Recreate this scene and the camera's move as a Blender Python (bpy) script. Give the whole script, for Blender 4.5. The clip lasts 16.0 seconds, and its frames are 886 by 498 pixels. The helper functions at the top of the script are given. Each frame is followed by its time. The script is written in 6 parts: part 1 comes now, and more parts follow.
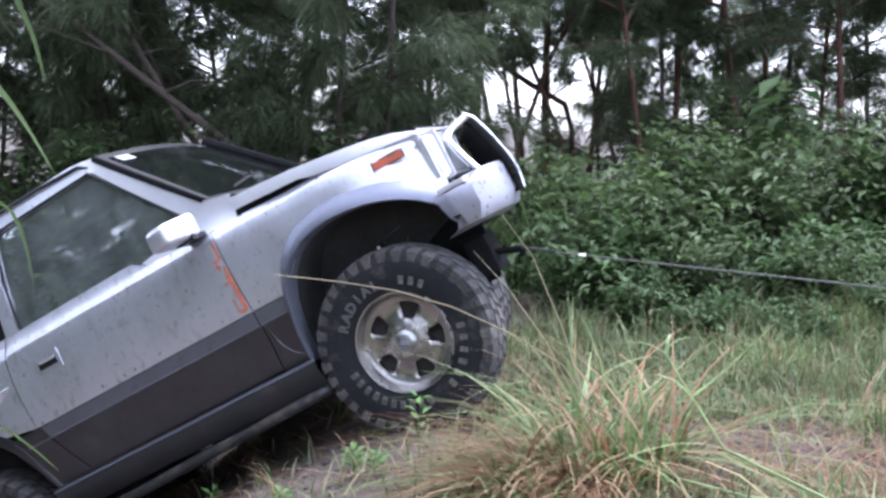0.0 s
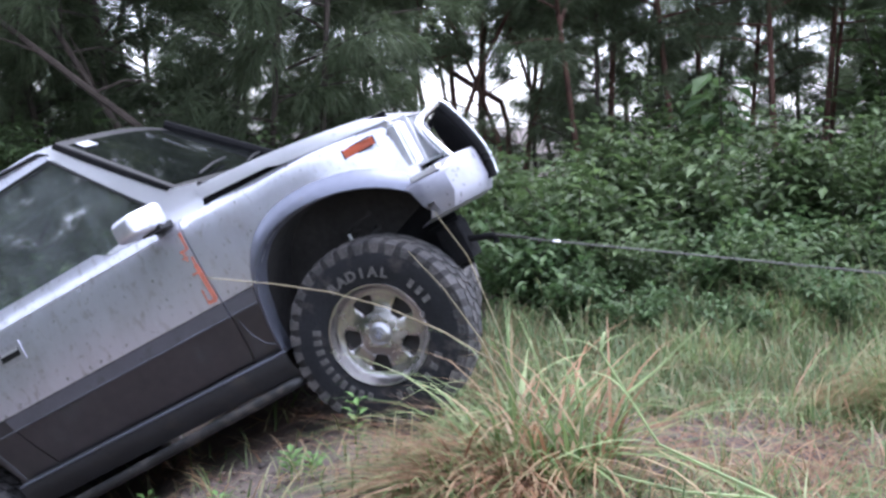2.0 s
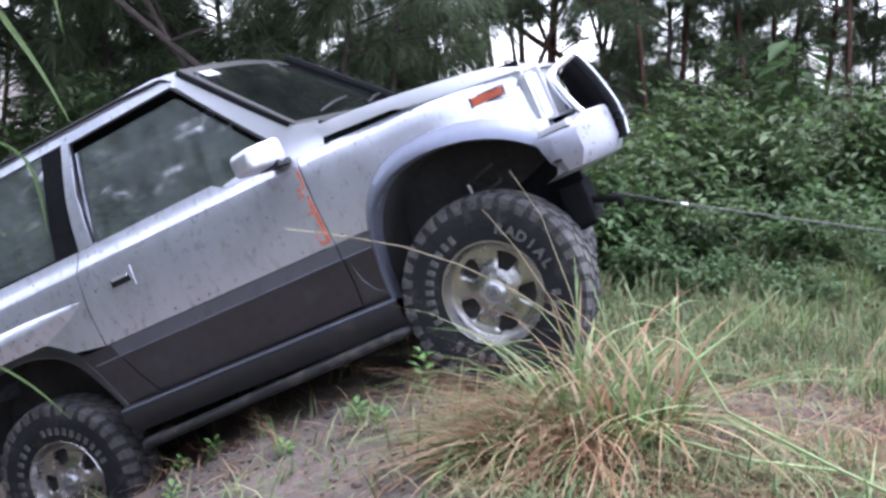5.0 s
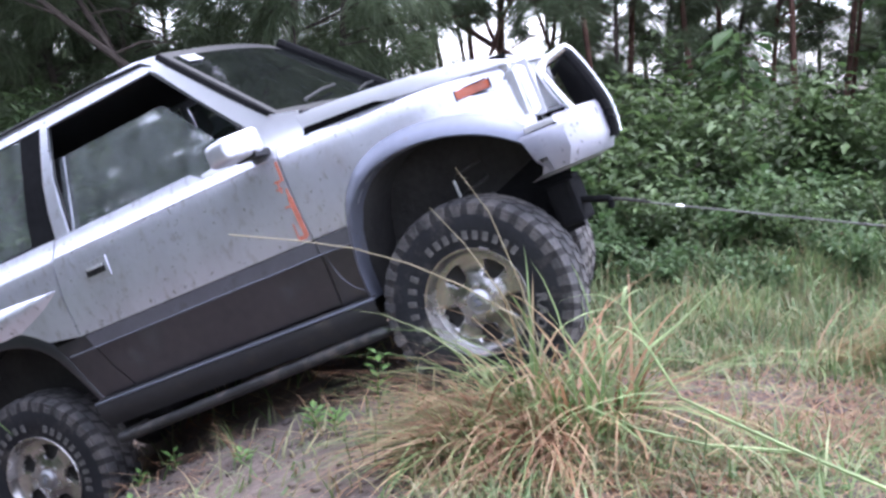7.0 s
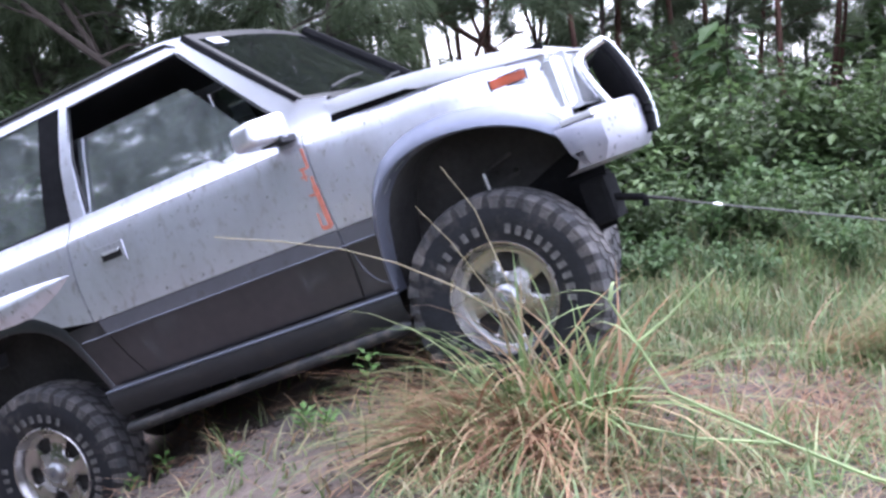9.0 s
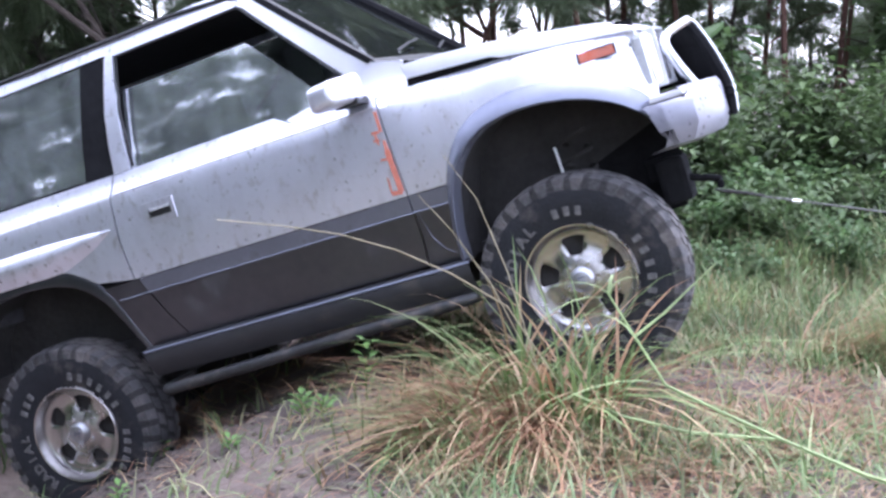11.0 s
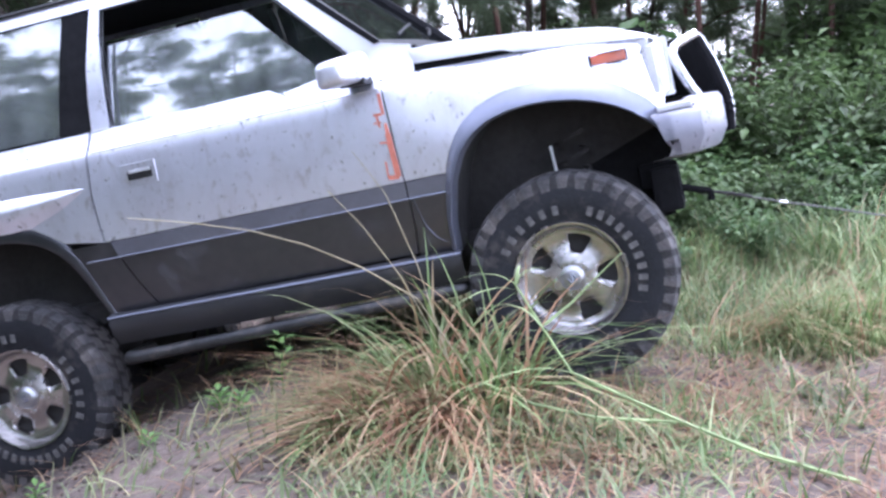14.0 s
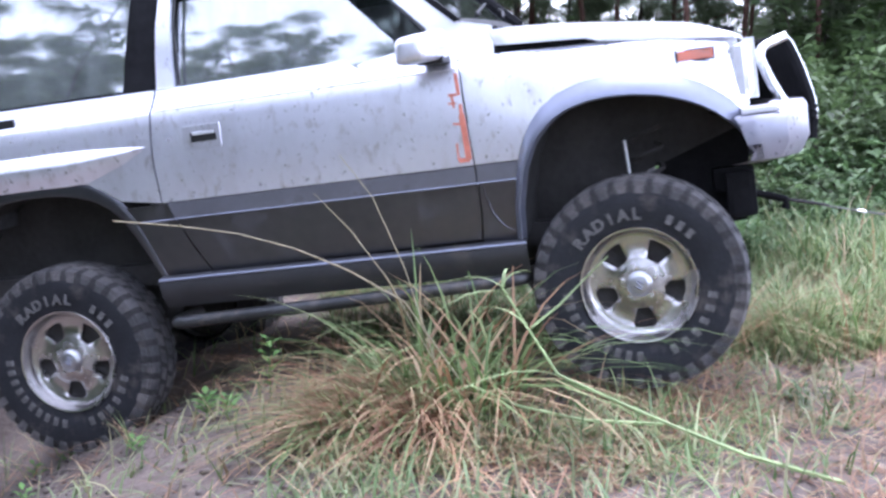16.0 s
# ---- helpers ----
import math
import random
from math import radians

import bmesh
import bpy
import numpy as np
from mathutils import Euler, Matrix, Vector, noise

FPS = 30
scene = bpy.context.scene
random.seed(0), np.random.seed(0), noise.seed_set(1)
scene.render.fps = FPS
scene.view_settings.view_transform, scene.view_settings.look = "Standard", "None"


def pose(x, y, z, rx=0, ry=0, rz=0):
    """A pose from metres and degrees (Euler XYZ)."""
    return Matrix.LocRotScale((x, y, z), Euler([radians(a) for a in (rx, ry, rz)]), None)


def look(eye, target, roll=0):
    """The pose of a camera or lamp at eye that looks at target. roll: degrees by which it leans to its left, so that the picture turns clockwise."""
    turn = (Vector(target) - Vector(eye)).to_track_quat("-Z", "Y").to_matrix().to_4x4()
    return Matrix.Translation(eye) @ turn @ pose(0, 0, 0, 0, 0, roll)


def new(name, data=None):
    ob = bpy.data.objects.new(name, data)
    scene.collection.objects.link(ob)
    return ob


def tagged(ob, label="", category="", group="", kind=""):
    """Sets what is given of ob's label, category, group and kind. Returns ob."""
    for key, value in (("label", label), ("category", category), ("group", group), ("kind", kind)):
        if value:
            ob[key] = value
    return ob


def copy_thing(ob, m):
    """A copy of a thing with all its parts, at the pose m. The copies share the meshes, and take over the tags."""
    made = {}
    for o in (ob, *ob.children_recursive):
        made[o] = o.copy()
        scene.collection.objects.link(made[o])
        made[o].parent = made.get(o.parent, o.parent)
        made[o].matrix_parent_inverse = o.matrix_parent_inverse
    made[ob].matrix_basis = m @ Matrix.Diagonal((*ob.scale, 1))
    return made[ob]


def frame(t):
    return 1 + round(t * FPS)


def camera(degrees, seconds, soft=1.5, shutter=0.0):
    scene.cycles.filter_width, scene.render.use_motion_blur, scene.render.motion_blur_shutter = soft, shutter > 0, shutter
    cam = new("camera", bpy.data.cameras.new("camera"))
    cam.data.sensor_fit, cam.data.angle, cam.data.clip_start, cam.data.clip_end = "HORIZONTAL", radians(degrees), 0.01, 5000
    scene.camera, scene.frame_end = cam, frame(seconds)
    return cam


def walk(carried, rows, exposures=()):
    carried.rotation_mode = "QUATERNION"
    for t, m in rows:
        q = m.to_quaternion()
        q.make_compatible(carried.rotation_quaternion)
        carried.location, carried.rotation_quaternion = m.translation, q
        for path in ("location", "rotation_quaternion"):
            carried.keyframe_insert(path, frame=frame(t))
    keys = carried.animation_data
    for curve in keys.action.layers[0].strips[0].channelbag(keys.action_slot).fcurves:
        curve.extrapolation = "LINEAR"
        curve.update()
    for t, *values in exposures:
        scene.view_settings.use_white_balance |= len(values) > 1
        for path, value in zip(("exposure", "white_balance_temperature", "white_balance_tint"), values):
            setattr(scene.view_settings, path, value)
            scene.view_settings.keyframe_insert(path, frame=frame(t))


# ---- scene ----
cam = camera(40.5, 16.0, soft=2.8, shutter=0.4)
PATH = [
    (0.0, pose(-0.000, 0.000, 1.150, 83.99, 0.00, 0.00)),
    (0.5, pose(0.000, 0.011, 1.148, 83.85, -0.05, -0.84)),
    (1.0, pose(0.009, 0.004, 1.155, 83.73, 0.27, -2.14)),
    (1.5, pose(0.006, 0.010, 1.155, 83.71, 0.34, -2.59)),
    (2.0, pose(0.015, 0.012, 1.156, 83.86, 0.38, -2.93)),
    (2.5, pose(0.004, 0.014, 1.152, 83.82, -0.29, -1.96)),
    (3.0, pose(-0.008, 0.010, 1.149, 83.67, -0.71, -0.75)),
    (3.5, pose(-0.012, 0.017, 1.141, 82.81, -0.79, 0.29)),
    (4.0, pose(-0.013, 0.012, 1.141, 82.25, -0.78, 0.59)),
    (4.2, pose(-0.022, 0.004, 1.154, 82.00, -1.53, 0.59)),
    (6.3, pose(-0.027, 0.005, 1.145, 81.84, 0.00, -1.47)),
    (6.5, pose(-0.004, 0.010, 1.134, 81.95, 0.40, -1.59)),
    (7.0, pose(0.008, 0.007, 1.139, 82.05, 0.90, -2.09)),
    (7.5, pose(0.018, 0.004, 1.148, 81.88, 1.48, -2.39)),
    (8.0, pose(0.013, 0.008, 1.150, 81.91, 1.28, -2.26)),
    (8.5, pose(0.028, -0.000, 1.150, 81.89, 1.84, -2.53)),
    (9.0, pose(0.025, 0.008, 1.141, 81.92, 1.90, -2.60)),
    (9.2, pose(0.016, 0.008, 1.143, 81.76, 1.90, -2.40)),
    (11.3, pose(0.020, -0.025, 1.121, 81.70, 0.23, -2.59)),
    (11.5, pose(0.035, -0.046, 1.119, 82.11, 0.16, -2.67)),
    (12.0, pose(0.047, -0.058, 1.121, 82.18, 0.74, -3.03)),
    (12.5, pose(0.056, -0.069, 1.127, 81.86, 1.11, -2.93)),
    (13.0, pose(0.064, -0.066, 1.127, 81.48, 0.71, -3.70)),
    (13.5, pose(0.085, -0.088, 1.133, 81.38, 0.84, -4.91)),
    (14.0, pose(0.081, -0.088, 1.128, 81.47, 0.90, -5.75)),
    (14.5, pose(0.092, -0.100, 1.125, 81.76, 1.10, -5.96)),
    (15.0, pose(0.086, -0.095, 1.128, 81.60, 0.70, -5.91)),
    (15.5, pose(0.079, -0.093, 1.127, 81.70, 0.47, -5.94)),
    (16.0, pose(0.089, -0.100, 1.119, 81.77, 0.90, -6.23)),
]
walk(cam, PATH, exposures=[(0.0, 1.69, 5640, 18), (4.2, 1.68, 5640, 18), (6.5, 1.92, 5660, 20.5), (16.0, 2.05, 5440, 22)])

# ---- light: overcast sky ----
world = bpy.data.worlds.new("overcast_sky")
world.use_nodes = True
scene.world = world
wn = world.node_tree.nodes
sky = wn.new("ShaderNodeTexSky")
sky.sky_type = "NISHITA"
sky.sun_disc = False
sky.sun_elevation = radians(73)
sky.sun_rotation = radians(37)
sky.air_density = 1.0
sky.dust_density = 1.5
sky.ozone_density = 1.0
wn["Background"].inputs["Strength"].default_value = 0.25
cloud = wn.new("ShaderNodeHueSaturation")
cloud.inputs["Saturation"].default_value = 0.25
world.node_tree.links.new(sky.outputs["Color"], cloud.inputs["Color"])
world.node_tree.links.new(cloud.outputs["Color"], wn["Background"].inputs["Color"])
sun = new("sun", bpy.data.lights.new("sun", "SUN"))
sun.data.energy = 1.2
sun.data.angle = radians(40)
sun.data.color = (1.0, 0.97, 0.93)
sun.matrix_world = look((3, 4, 16), (0, 0, 0))


# ---- materials ----
def mat(name, color, rough=0.6, metal=0.0, var=0.25, scale=8.0, bump=0.0, bscale=60.0, dirt=None, dirt_amount=0.0, dirt_scale=3.0,
        per=None, spec=0.5, coat=0.0, dirt_edge=0.23):
    """Base colour with two scales of variation, optional dirt of its own colour, optional fine relief.
    per: 'island' or 'object' adds a random lightness."""
    m = bpy.data.materials.new(name)
    m.use_nodes = True
    t = m.node_tree
    n, l = t.nodes, t.links
    b = n["Principled BSDF"]
    b.inputs["Roughness"].default_value = rough
    b.inputs["Metallic"].default_value = metal
    b.inputs["Specular IOR Level"].default_value = spec
    b.inputs["Coat Weight"].default_value = coat
    co = n.new("ShaderNodeTexCoord")
    n1 = n.new("ShaderNodeTexNoise")
    n1.inputs["Scale"].default_value = scale
    n1.inputs["Detail"].default_value = 6
    l.new(co.outputs["Object"], n1.inputs["Vector"])
    n2 = n.new("ShaderNodeTexNoise")
    n2.inputs["Scale"].default_value = scale * 7
    n2.inputs["Detail"].default_value = 3
    l.new(co.outputs["Object"], n2.inputs["Vector"])
    add = n.new("ShaderNodeMath")
    add.operation = "MULTIPLY_ADD"
    add.inputs[1].default_value = 0.5
    l.new(n2.outputs["Fac"], add.inputs[0])
    l.new(n1.outputs["Fac"], add.inputs[2])
    rng = n.new("ShaderNodeMapRange")
    rng.inputs["From Min"].default_value = 0.45
    rng.inputs["From Max"].default_value = 1.05
    rng.inputs["To Min"].default_value = 1 - var
    rng.inputs["To Max"].default_value = 1 + var
    l.new(add.outputs[0], rng.inputs["Value"])
    value = rng.outputs["Result"]
    if per:
        src = n.new("ShaderNodeNewGeometry") if per == "island" else n.new("ShaderNodeObjectInfo")
        r2 = n.new("ShaderNodeMapRange")
        r2.inputs["To Min"].default_value = 0.6
        r2.inputs["To Max"].default_value = 1.4
        l.new(src.outputs["Random Per Island" if per == "island" else "Random"], r2.inputs["Value"])
        mu = n.new("ShaderNodeMath")
        mu.operation = "MULTIPLY"
        l.new(value, mu.inputs[0])
        l.new(r2.outputs["Result"], mu.inputs[1])
        value = mu.outputs[0]
    mul = n.new("ShaderNodeMix")
    mul.data_type, mul.blend_type = "RGBA", "MULTIPLY"
    mul.inputs["Factor"].default_value = 1
    mul.inputs["A"].default_value = (*color, 1)
    l.new(value, mul.inputs["B"])
    out = mul.outputs["Result"]
    if dirt:
        n3 = n.new("ShaderNodeTexNoise")
        n3.inputs["Scale"].default_value = dirt_scale
        n3.inputs["Detail"].default_value = 9
        n3.inputs["Roughness"].default_value = 0.65
        l.new(co.outputs["Object"], n3.inputs["Vector"])
        r3 = n.new("ShaderNodeMapRange")
        r3.inputs["From Min"].default_value = 0.62 - dirt_amount * 0.4
        r3.inputs["From Max"].default_value = 0.62 + dirt_edge - dirt_amount * 0.4
        l.new(n3.outputs["Fac"], r3.inputs["Value"])
        mx = n.new("ShaderNodeMix")
        mx.data_type = "RGBA"
        l.new(r3.outputs["Result"], mx.inputs["Factor"])
        l.new(out, mx.inputs["A"])
        mx.inputs["B"].default_value = (*dirt, 1)
        out = mx.outputs["Result"]
        r4 = n.new("ShaderNodeMapRange")
        r4.inputs["To Min"].default_value = rough
        r4.inputs["To Max"].default_value = 0.85
        l.new(r3.outputs["Result"], r4.inputs["Value"])
        l.new(r4.outputs["Result"], b.inputs["Roughness"])
        if metal:
            r5 = n.new("ShaderNodeMapRange")
            r5.inputs["To Min"].default_value = metal
            r5.inputs["To Max"].default_value = 0.0
            l.new(r3.outputs["Result"], r5.inputs["Value"])
            l.new(r5.outputs["Result"], b.inputs["Metallic"])
    l.new(out, b.inputs["Base Color"])
    if bump:
        n4 = n.new("ShaderNodeTexNoise")
        n4.inputs["Scale"].default_value = bscale
        n4.inputs["Detail"].default_value = 5
        l.new(co.outputs["Object"], n4.inputs["Vector"])
        bp = n.new("ShaderNodeBump")
        bp.inputs["Strength"].default_value = bump
        bp.inputs["Distance"].default_value = 0.02
        l.new(n4.outputs["Fac"], bp.inputs["Height"])
        l.new(bp.outputs["Normal"], b.inputs["Normal"])
    return m


def foliage(name, colors, rough=0.55, trans=0.35, patch=1.3, low=0.65, high=1.35):
    """Leaf or blade material: a ramp of colours by island, light passing through."""
    m = bpy.data.materials.new(name)
    m.use_nodes = True
    t = m.node_tree
    n, l = t.nodes, t.links
    b = n["Principled BSDF"]
    b.inputs["Roughness"].default_value = rough
    b.inputs["Specular IOR Level"].default_value = 0.35
    geo = n.new("ShaderNodeNewGeometry")
    ramp = n.new("ShaderNodeValToRGB")
    e = ramp.color_ramp.elements
    while len(e) < len(colors):
        e.new(0.5)
    for i, c in enumerate(colors):
        e[i].position = i / (len(colors) - 1)
        e[i].color = (*c, 1)
    l.new(geo.outputs["Random Per Island"], ramp.inputs["Fac"])
    co = n.new("ShaderNodeTexCoord")
    no = n.new("ShaderNodeTexNoise")
    no.inputs["Scale"].default_value = patch
    no.inputs["Detail"].default_value = 4
    l.new(co.outputs["Object"], no.inputs["Vector"])
    rg = n.new("ShaderNodeMapRange")
    rg.inputs["From Min"].default_value = 0.3
    rg.inputs["From Max"].default_value = 0.7
    rg.inputs["To Min"].default_value = low
    rg.inputs["To Max"].default_value = high
    l.new(no.outputs["Fac"], rg.inputs["Value"])
    mul = n.new("ShaderNodeMix")
    mul.data_type, mul.blend_type = "RGBA", "MULTIPLY"
    mul.inputs["Factor"].default_value = 1
    l.new(ramp.outputs["Color"], mul.inputs["A"])
    l.new(rg.outputs["Result"], mul.inputs["B"])
    l.new(mul.outputs["Result"], b.inputs["Base Color"])
    tr = n.new("ShaderNodeBsdfTranslucent")
    l.new(mul.outputs["Result"], tr.inputs["Color"])
    mix = n.new("ShaderNodeMixShader")
    mix.inputs["Fac"].default_value = trans
    l.new(b.outputs["BSDF"], mix.inputs[1])
    l.new(tr.outputs["BSDF"], mix.inputs[2])
    l.new(mix.outputs["Shader"], n["Material Output"].inputs["Surface"])
    return m


def glass(name, tint, ior=1.5, rough=0.0):
    m = bpy.data.materials.new(name)
    m.use_nodes = True
    b = m.node_tree.nodes["Principled BSDF"]
    b.inputs["Base Color"].default_value = (*tint, 1)
    b.inputs["Transmission Weight"].default_value = 1.0
    b.inputs["Roughness"].default_value = rough
    b.inputs["IOR"].default_value = ior
    return m


def dusty(m, film, amount):
    """A thin streaked film of dried mud water over glass."""
    t = m.node_tree
    n, l = t.nodes, t.links
    co = n.new("ShaderNodeTexCoord")
    mp = n.new("ShaderNodeMapping")
    mp.inputs["Scale"].default_value = (7, 7, 2)
    l.new(co.outputs["Object"], mp.inputs["Vector"])
    no = n.new("ShaderNodeTexNoise")
    no.inputs["Scale"].default_value = 2
    no.inputs["Detail"].default_value = 8
    l.new(mp.outputs["Vector"], no.inputs["Vector"])
    rg = n.new("ShaderNodeMapRange")
    rg.inputs["From Min"].default_value = 0.3
    rg.inputs["From Max"].default_value = 0.75
    rg.inputs["To Min"].default_value = amount * 0.5
    rg.inputs["To Max"].default_value = amount * 1.6
    l.new(no.outputs["Fac"], rg.inputs["Value"])
    df = n.new("ShaderNodeBsdfDiffuse")
    df.inputs["Color"].default_value = (*film, 1)
    mix = n.new("ShaderNodeMixShader")
    l.new(rg.outputs["Result"], mix.inputs["Fac"])
    l.new(n["Principled BSDF"].outputs["BSDF"], mix.inputs[1])
    l.new(df.outputs["BSDF"], mix.inputs[2])
    l.new(mix.outputs["Shader"], n["Material Output"].inputs["Surface"])
    return m


def grime(m, color, scale, most, low, high):
    """A second, softer layer of dirt over a paint: noise stretched by scale, covering up to the share most."""
    t = m.node_tree
    n, l = t.nodes, t.links
    b = n["Principled BSDF"]
    was = b.inputs["Base Color"].links[0].from_socket
    co = n.new("ShaderNodeTexCoord")
    mp = n.new("ShaderNodeMapping")
    mp.inputs["Scale"].default_value = scale
    mp.inputs["Location"].default_value = (3.7, 1.9, scale[0])
    l.new(co.outputs["Object"], mp.inputs["Vector"])
    no = n.new("ShaderNodeTexNoise")
    no.inputs["Scale"].default_value = 1.0
    no.inputs["Detail"].default_value = 7
    no.inputs["Roughness"].default_value = 0.6
    l.new(mp.outputs["Vector"], no.inputs["Vector"])
    rg = n.new("ShaderNodeMapRange")
    rg.inputs["From Min"].default_value = low
    rg.inputs["From Max"].default_value = high
    rg.inputs["To Max"].default_value = most
    l.new(no.outputs["Fac"], rg.inputs["Value"])
    mx = n.new("ShaderNodeMix")
    mx.data_type = "RGBA"
    l.new(rg.outputs["Result"], mx.inputs["Factor"])
    l.new(was, mx.inputs["A"])
    mx.inputs["B"].default_value = (*color, 1)
    l.new(mx.outputs["Result"], b.inputs["Base Color"])
    return m


MUD = (0.20, 0.165, 0.135)
SILVER = mat("silver_paint", (0.79, 0.795, 0.885), 0.30, 0.74, 0.06, 4, dirt=(0.085, 0.077, 0.074), dirt_amount=0.03, dirt_scale=34, dirt_edge=0.09, coat=0.15)
grime(SILVER, (0.36, 0.33, 0.325), (24, 24, 15), 0.58, 0.56, 0.70)
grime(SILVER, (0.40, 0.375, 0.37), (5, 5, 2.2), 0.45, 0.50, 0.74)
# cleaner copy of the silver, less metallic to put sky brightness into it
CLEAN = mat("rain_washed_silver_paint", (0.76, 0.76, 0.80), 0.33, 0.45, 0.05, 4, dirt=(0.2, 0.19, 0.18), dirt_amount=-0.06, dirt_scale=14, coat=0.4)
FLARE = mat("flare_paint", (0.21, 0.22, 0.275), 0.40, 0.65, 0.10, 5, dirt=MUD, dirt_amount=0.08, dirt_scale=9)
BAND = mat("moulding_grey", (0.20, 0.205, 0.245), 0.42, 0.7, 0.12, 6, dirt=(0.10, 0.09, 0.084), dirt_amount=0.15, dirt_scale=8)
GREY = mat("lower_grey_paint", (0.108, 0.108, 0.122), 0.28, 0.88, 0.15, 4, dirt=(0.085, 0.076, 0.072), dirt_amount=0.14, dirt_scale=6)
SILL = mat("sill_plastic", (0.03, 0.03, 0.033), 0.5, 0.0, 0.2, 8, dirt=(0.08, 0.07, 0.06), dirt_amount=0.2, dirt_scale=6)
MATTE = mat("matte_black_mesh", (0.012, 0.012, 0.013), 0.95, 0.0, 0.3, 30, spec=0.08)
BUMPER = mat("scraped_bumper_paint", (0.31, 0.31, 0.36), 0.42, 0.55, 0.10, 6, dirt=(0.10, 0.092, 0.09), dirt_amount=0.04, dirt_scale=32, dirt_edge=0.05)
BLACK = mat("black_plastic", (0.012, 0.012, 0.013), 0.5, 0.0, 0.2, 20)
UNDER = mat("muddy_chassis", (0.036, 0.034, 0.033), 0.9, 0.0, 0.4, 6, 0.3, 30, dirt=(0.04, 0.035, 0.03), dirt_amount=0.1)
STEEL = mat("chrome_tube", (0.72, 0.73, 0.76), 0.22, 0.95, 0.05, 10, dirt=MUD, dirt_amount=0.03)
STEP = mat("worn_step_tube", (0.07, 0.07, 0.072), 0.45, 0.6, 0.3, 12, dirt=MUD, dirt_amount=0.25, dirt_scale=9)
SHOCK = mat("shock_absorber_white", (0.75, 0.75, 0.75), 0.3, 0.3, 0.1, 10)
RIM = mat("alloy", (0.50, 0.48, 0.47), 0.26, 0.95, 0.25, 9, dirt=(0.13, 0.11, 0.095), dirt_amount=0.18, dirt_scale=6)
HUB = mat("hub_cap", (0.44, 0.44, 0.46), 0.34, 0.9, 0.1, 12)
RUBBER = mat("tyre_rubber", (0.018, 0.0185, 0.022), 0.66, 0.0, 0.3, 10, 0.15, 90, spec=0.28, dirt=(0.12, 0.105, 0.095), dirt_amount=0.22, dirt_scale=7)
TREAD = mat("muddy_tread", (0.06, 0.058, 0.060), 0.85, 0.0, 0.4, 9, 0.5, 50, dirt=(0.165, 0.147, 0.137), dirt_amount=0.42, dirt_scale=5)
CAKED = mat("caked_tread_base", (0.028, 0.026, 0.026), 0.9, 0.0, 0.4, 9, 0.5, 40, dirt=(0.13, 0.115, 0.105), dirt_amount=0.22, dirt_scale=4)
LETTER = mat("raised_letter", (0.105, 0.10, 0.097), 0.75, 0.0, 0.5, 30)
ORANGE = mat("orange_lens", (0.42, 0.075, 0.025), 0.25, 0.0, 0.15, 30, coat=0.6)
DECAL = mat("orange_decal", (0.56, 0.19, 0.13), 0.6, 0.0, 0.3, 40)
LENS = mat("lamp_lens", (0.62, 0.63, 0.66), 0.12, 0.35, 0.12, 25, coat=0.8)
SEAT = mat("seat_cloth", (0.05, 0.05, 0.055), 0.95, 0.0, 0.3, 40)
PAPER = mat("windscreen_sticker", (0.36, 0.375, 0.40), 0.6, 0.0, 0.1, 40)
CABLE = mat("steel_cable", (0.13, 0.128, 0.122), 0.55, 0.3, 0.3, 60)
KNOT = mat("bright_clip", (0.85, 0.85, 0.85), 0.3, 0.5, 0.05, 60)
# pale film: dried dirt, and a lift for the dark mirrored trees
SIDE_GLASS = dusty(glass("tinted_side_glass", (0.20, 0.24, 0.25), 4.2, 0.022), (0.42, 0.47, 0.47), 0.17)
SCREEN_GLASS = dusty(glass("windscreen_glass", (0.035, 0.042, 0.042), 1.5), (0.10, 0.115, 0.11), 0.05)
BARK = mat("bark", (0.055, 0.042, 0.034), 0.9, 0.0, 0.4, 5, 0.6, 30)
REDBARK = mat("reddish_bark", (0.095, 0.048, 0.034), 0.9, 0.0, 0.4, 5, 0.6, 30)
NEEDLE = foliage("casuarina_needles", [(0.062, 0.082, 0.042), (0.090, 0.118, 0.060), (0.12, 0.154, 0.082), (0.155, 0.185, 0.108)], trans=0.55)
LEAF = foliage("shrub_leaves", [(0.048, 0.080, 0.027), (0.068, 0.108, 0.038), (0.084, 0.128, 0.047), (0.118, 0.170, 0.069)], trans=0.45, patch=3.2, low=0.45, high=1.55)
MEADOW = foliage("meadow_grass", [(0.065, 0.115, 0.036), (0.105, 0.160, 0.060), (0.155, 0.210, 0.095), (0.25, 0.225, 0.135)], trans=0.35, patch=1.9, low=0.55, high=1.4)
BROAD = foliage("broad_leaves", [(0.05, 0.095, 0.034), (0.08, 0.138, 0.05), (0.115, 0.18, 0.07)], trans=0.42)
GRASS = foliage("grass", [(0.07, 0.12, 0.040), (0.115, 0.17, 0.065), (0.17, 0.22, 0.10), (0.26, 0.25, 0.14), (0.22, 0.15, 0.09)], patch=2.4, low=0.55, high=1.4)
GREEN = foliage("green_grass", [(0.085, 0.145, 0.042), (0.14, 0.205, 0.072), (0.22, 0.285, 0.118), (0.33, 0.37, 0.19)])
STRAW = foliage("dry_grass", [(0.22, 0.11, 0.058), (0.30, 0.175, 0.098), (0.40, 0.295, 0.175), (0.33, 0.25, 0.14)])
THATCH = foliage("reddish_thatch", [(0.15, 0.072, 0.042), (0.22, 0.115, 0.066), (0.31, 0.19, 0.115), (0.39, 0.29, 0.18)], patch=3.0, low=0.55, high=1.35)
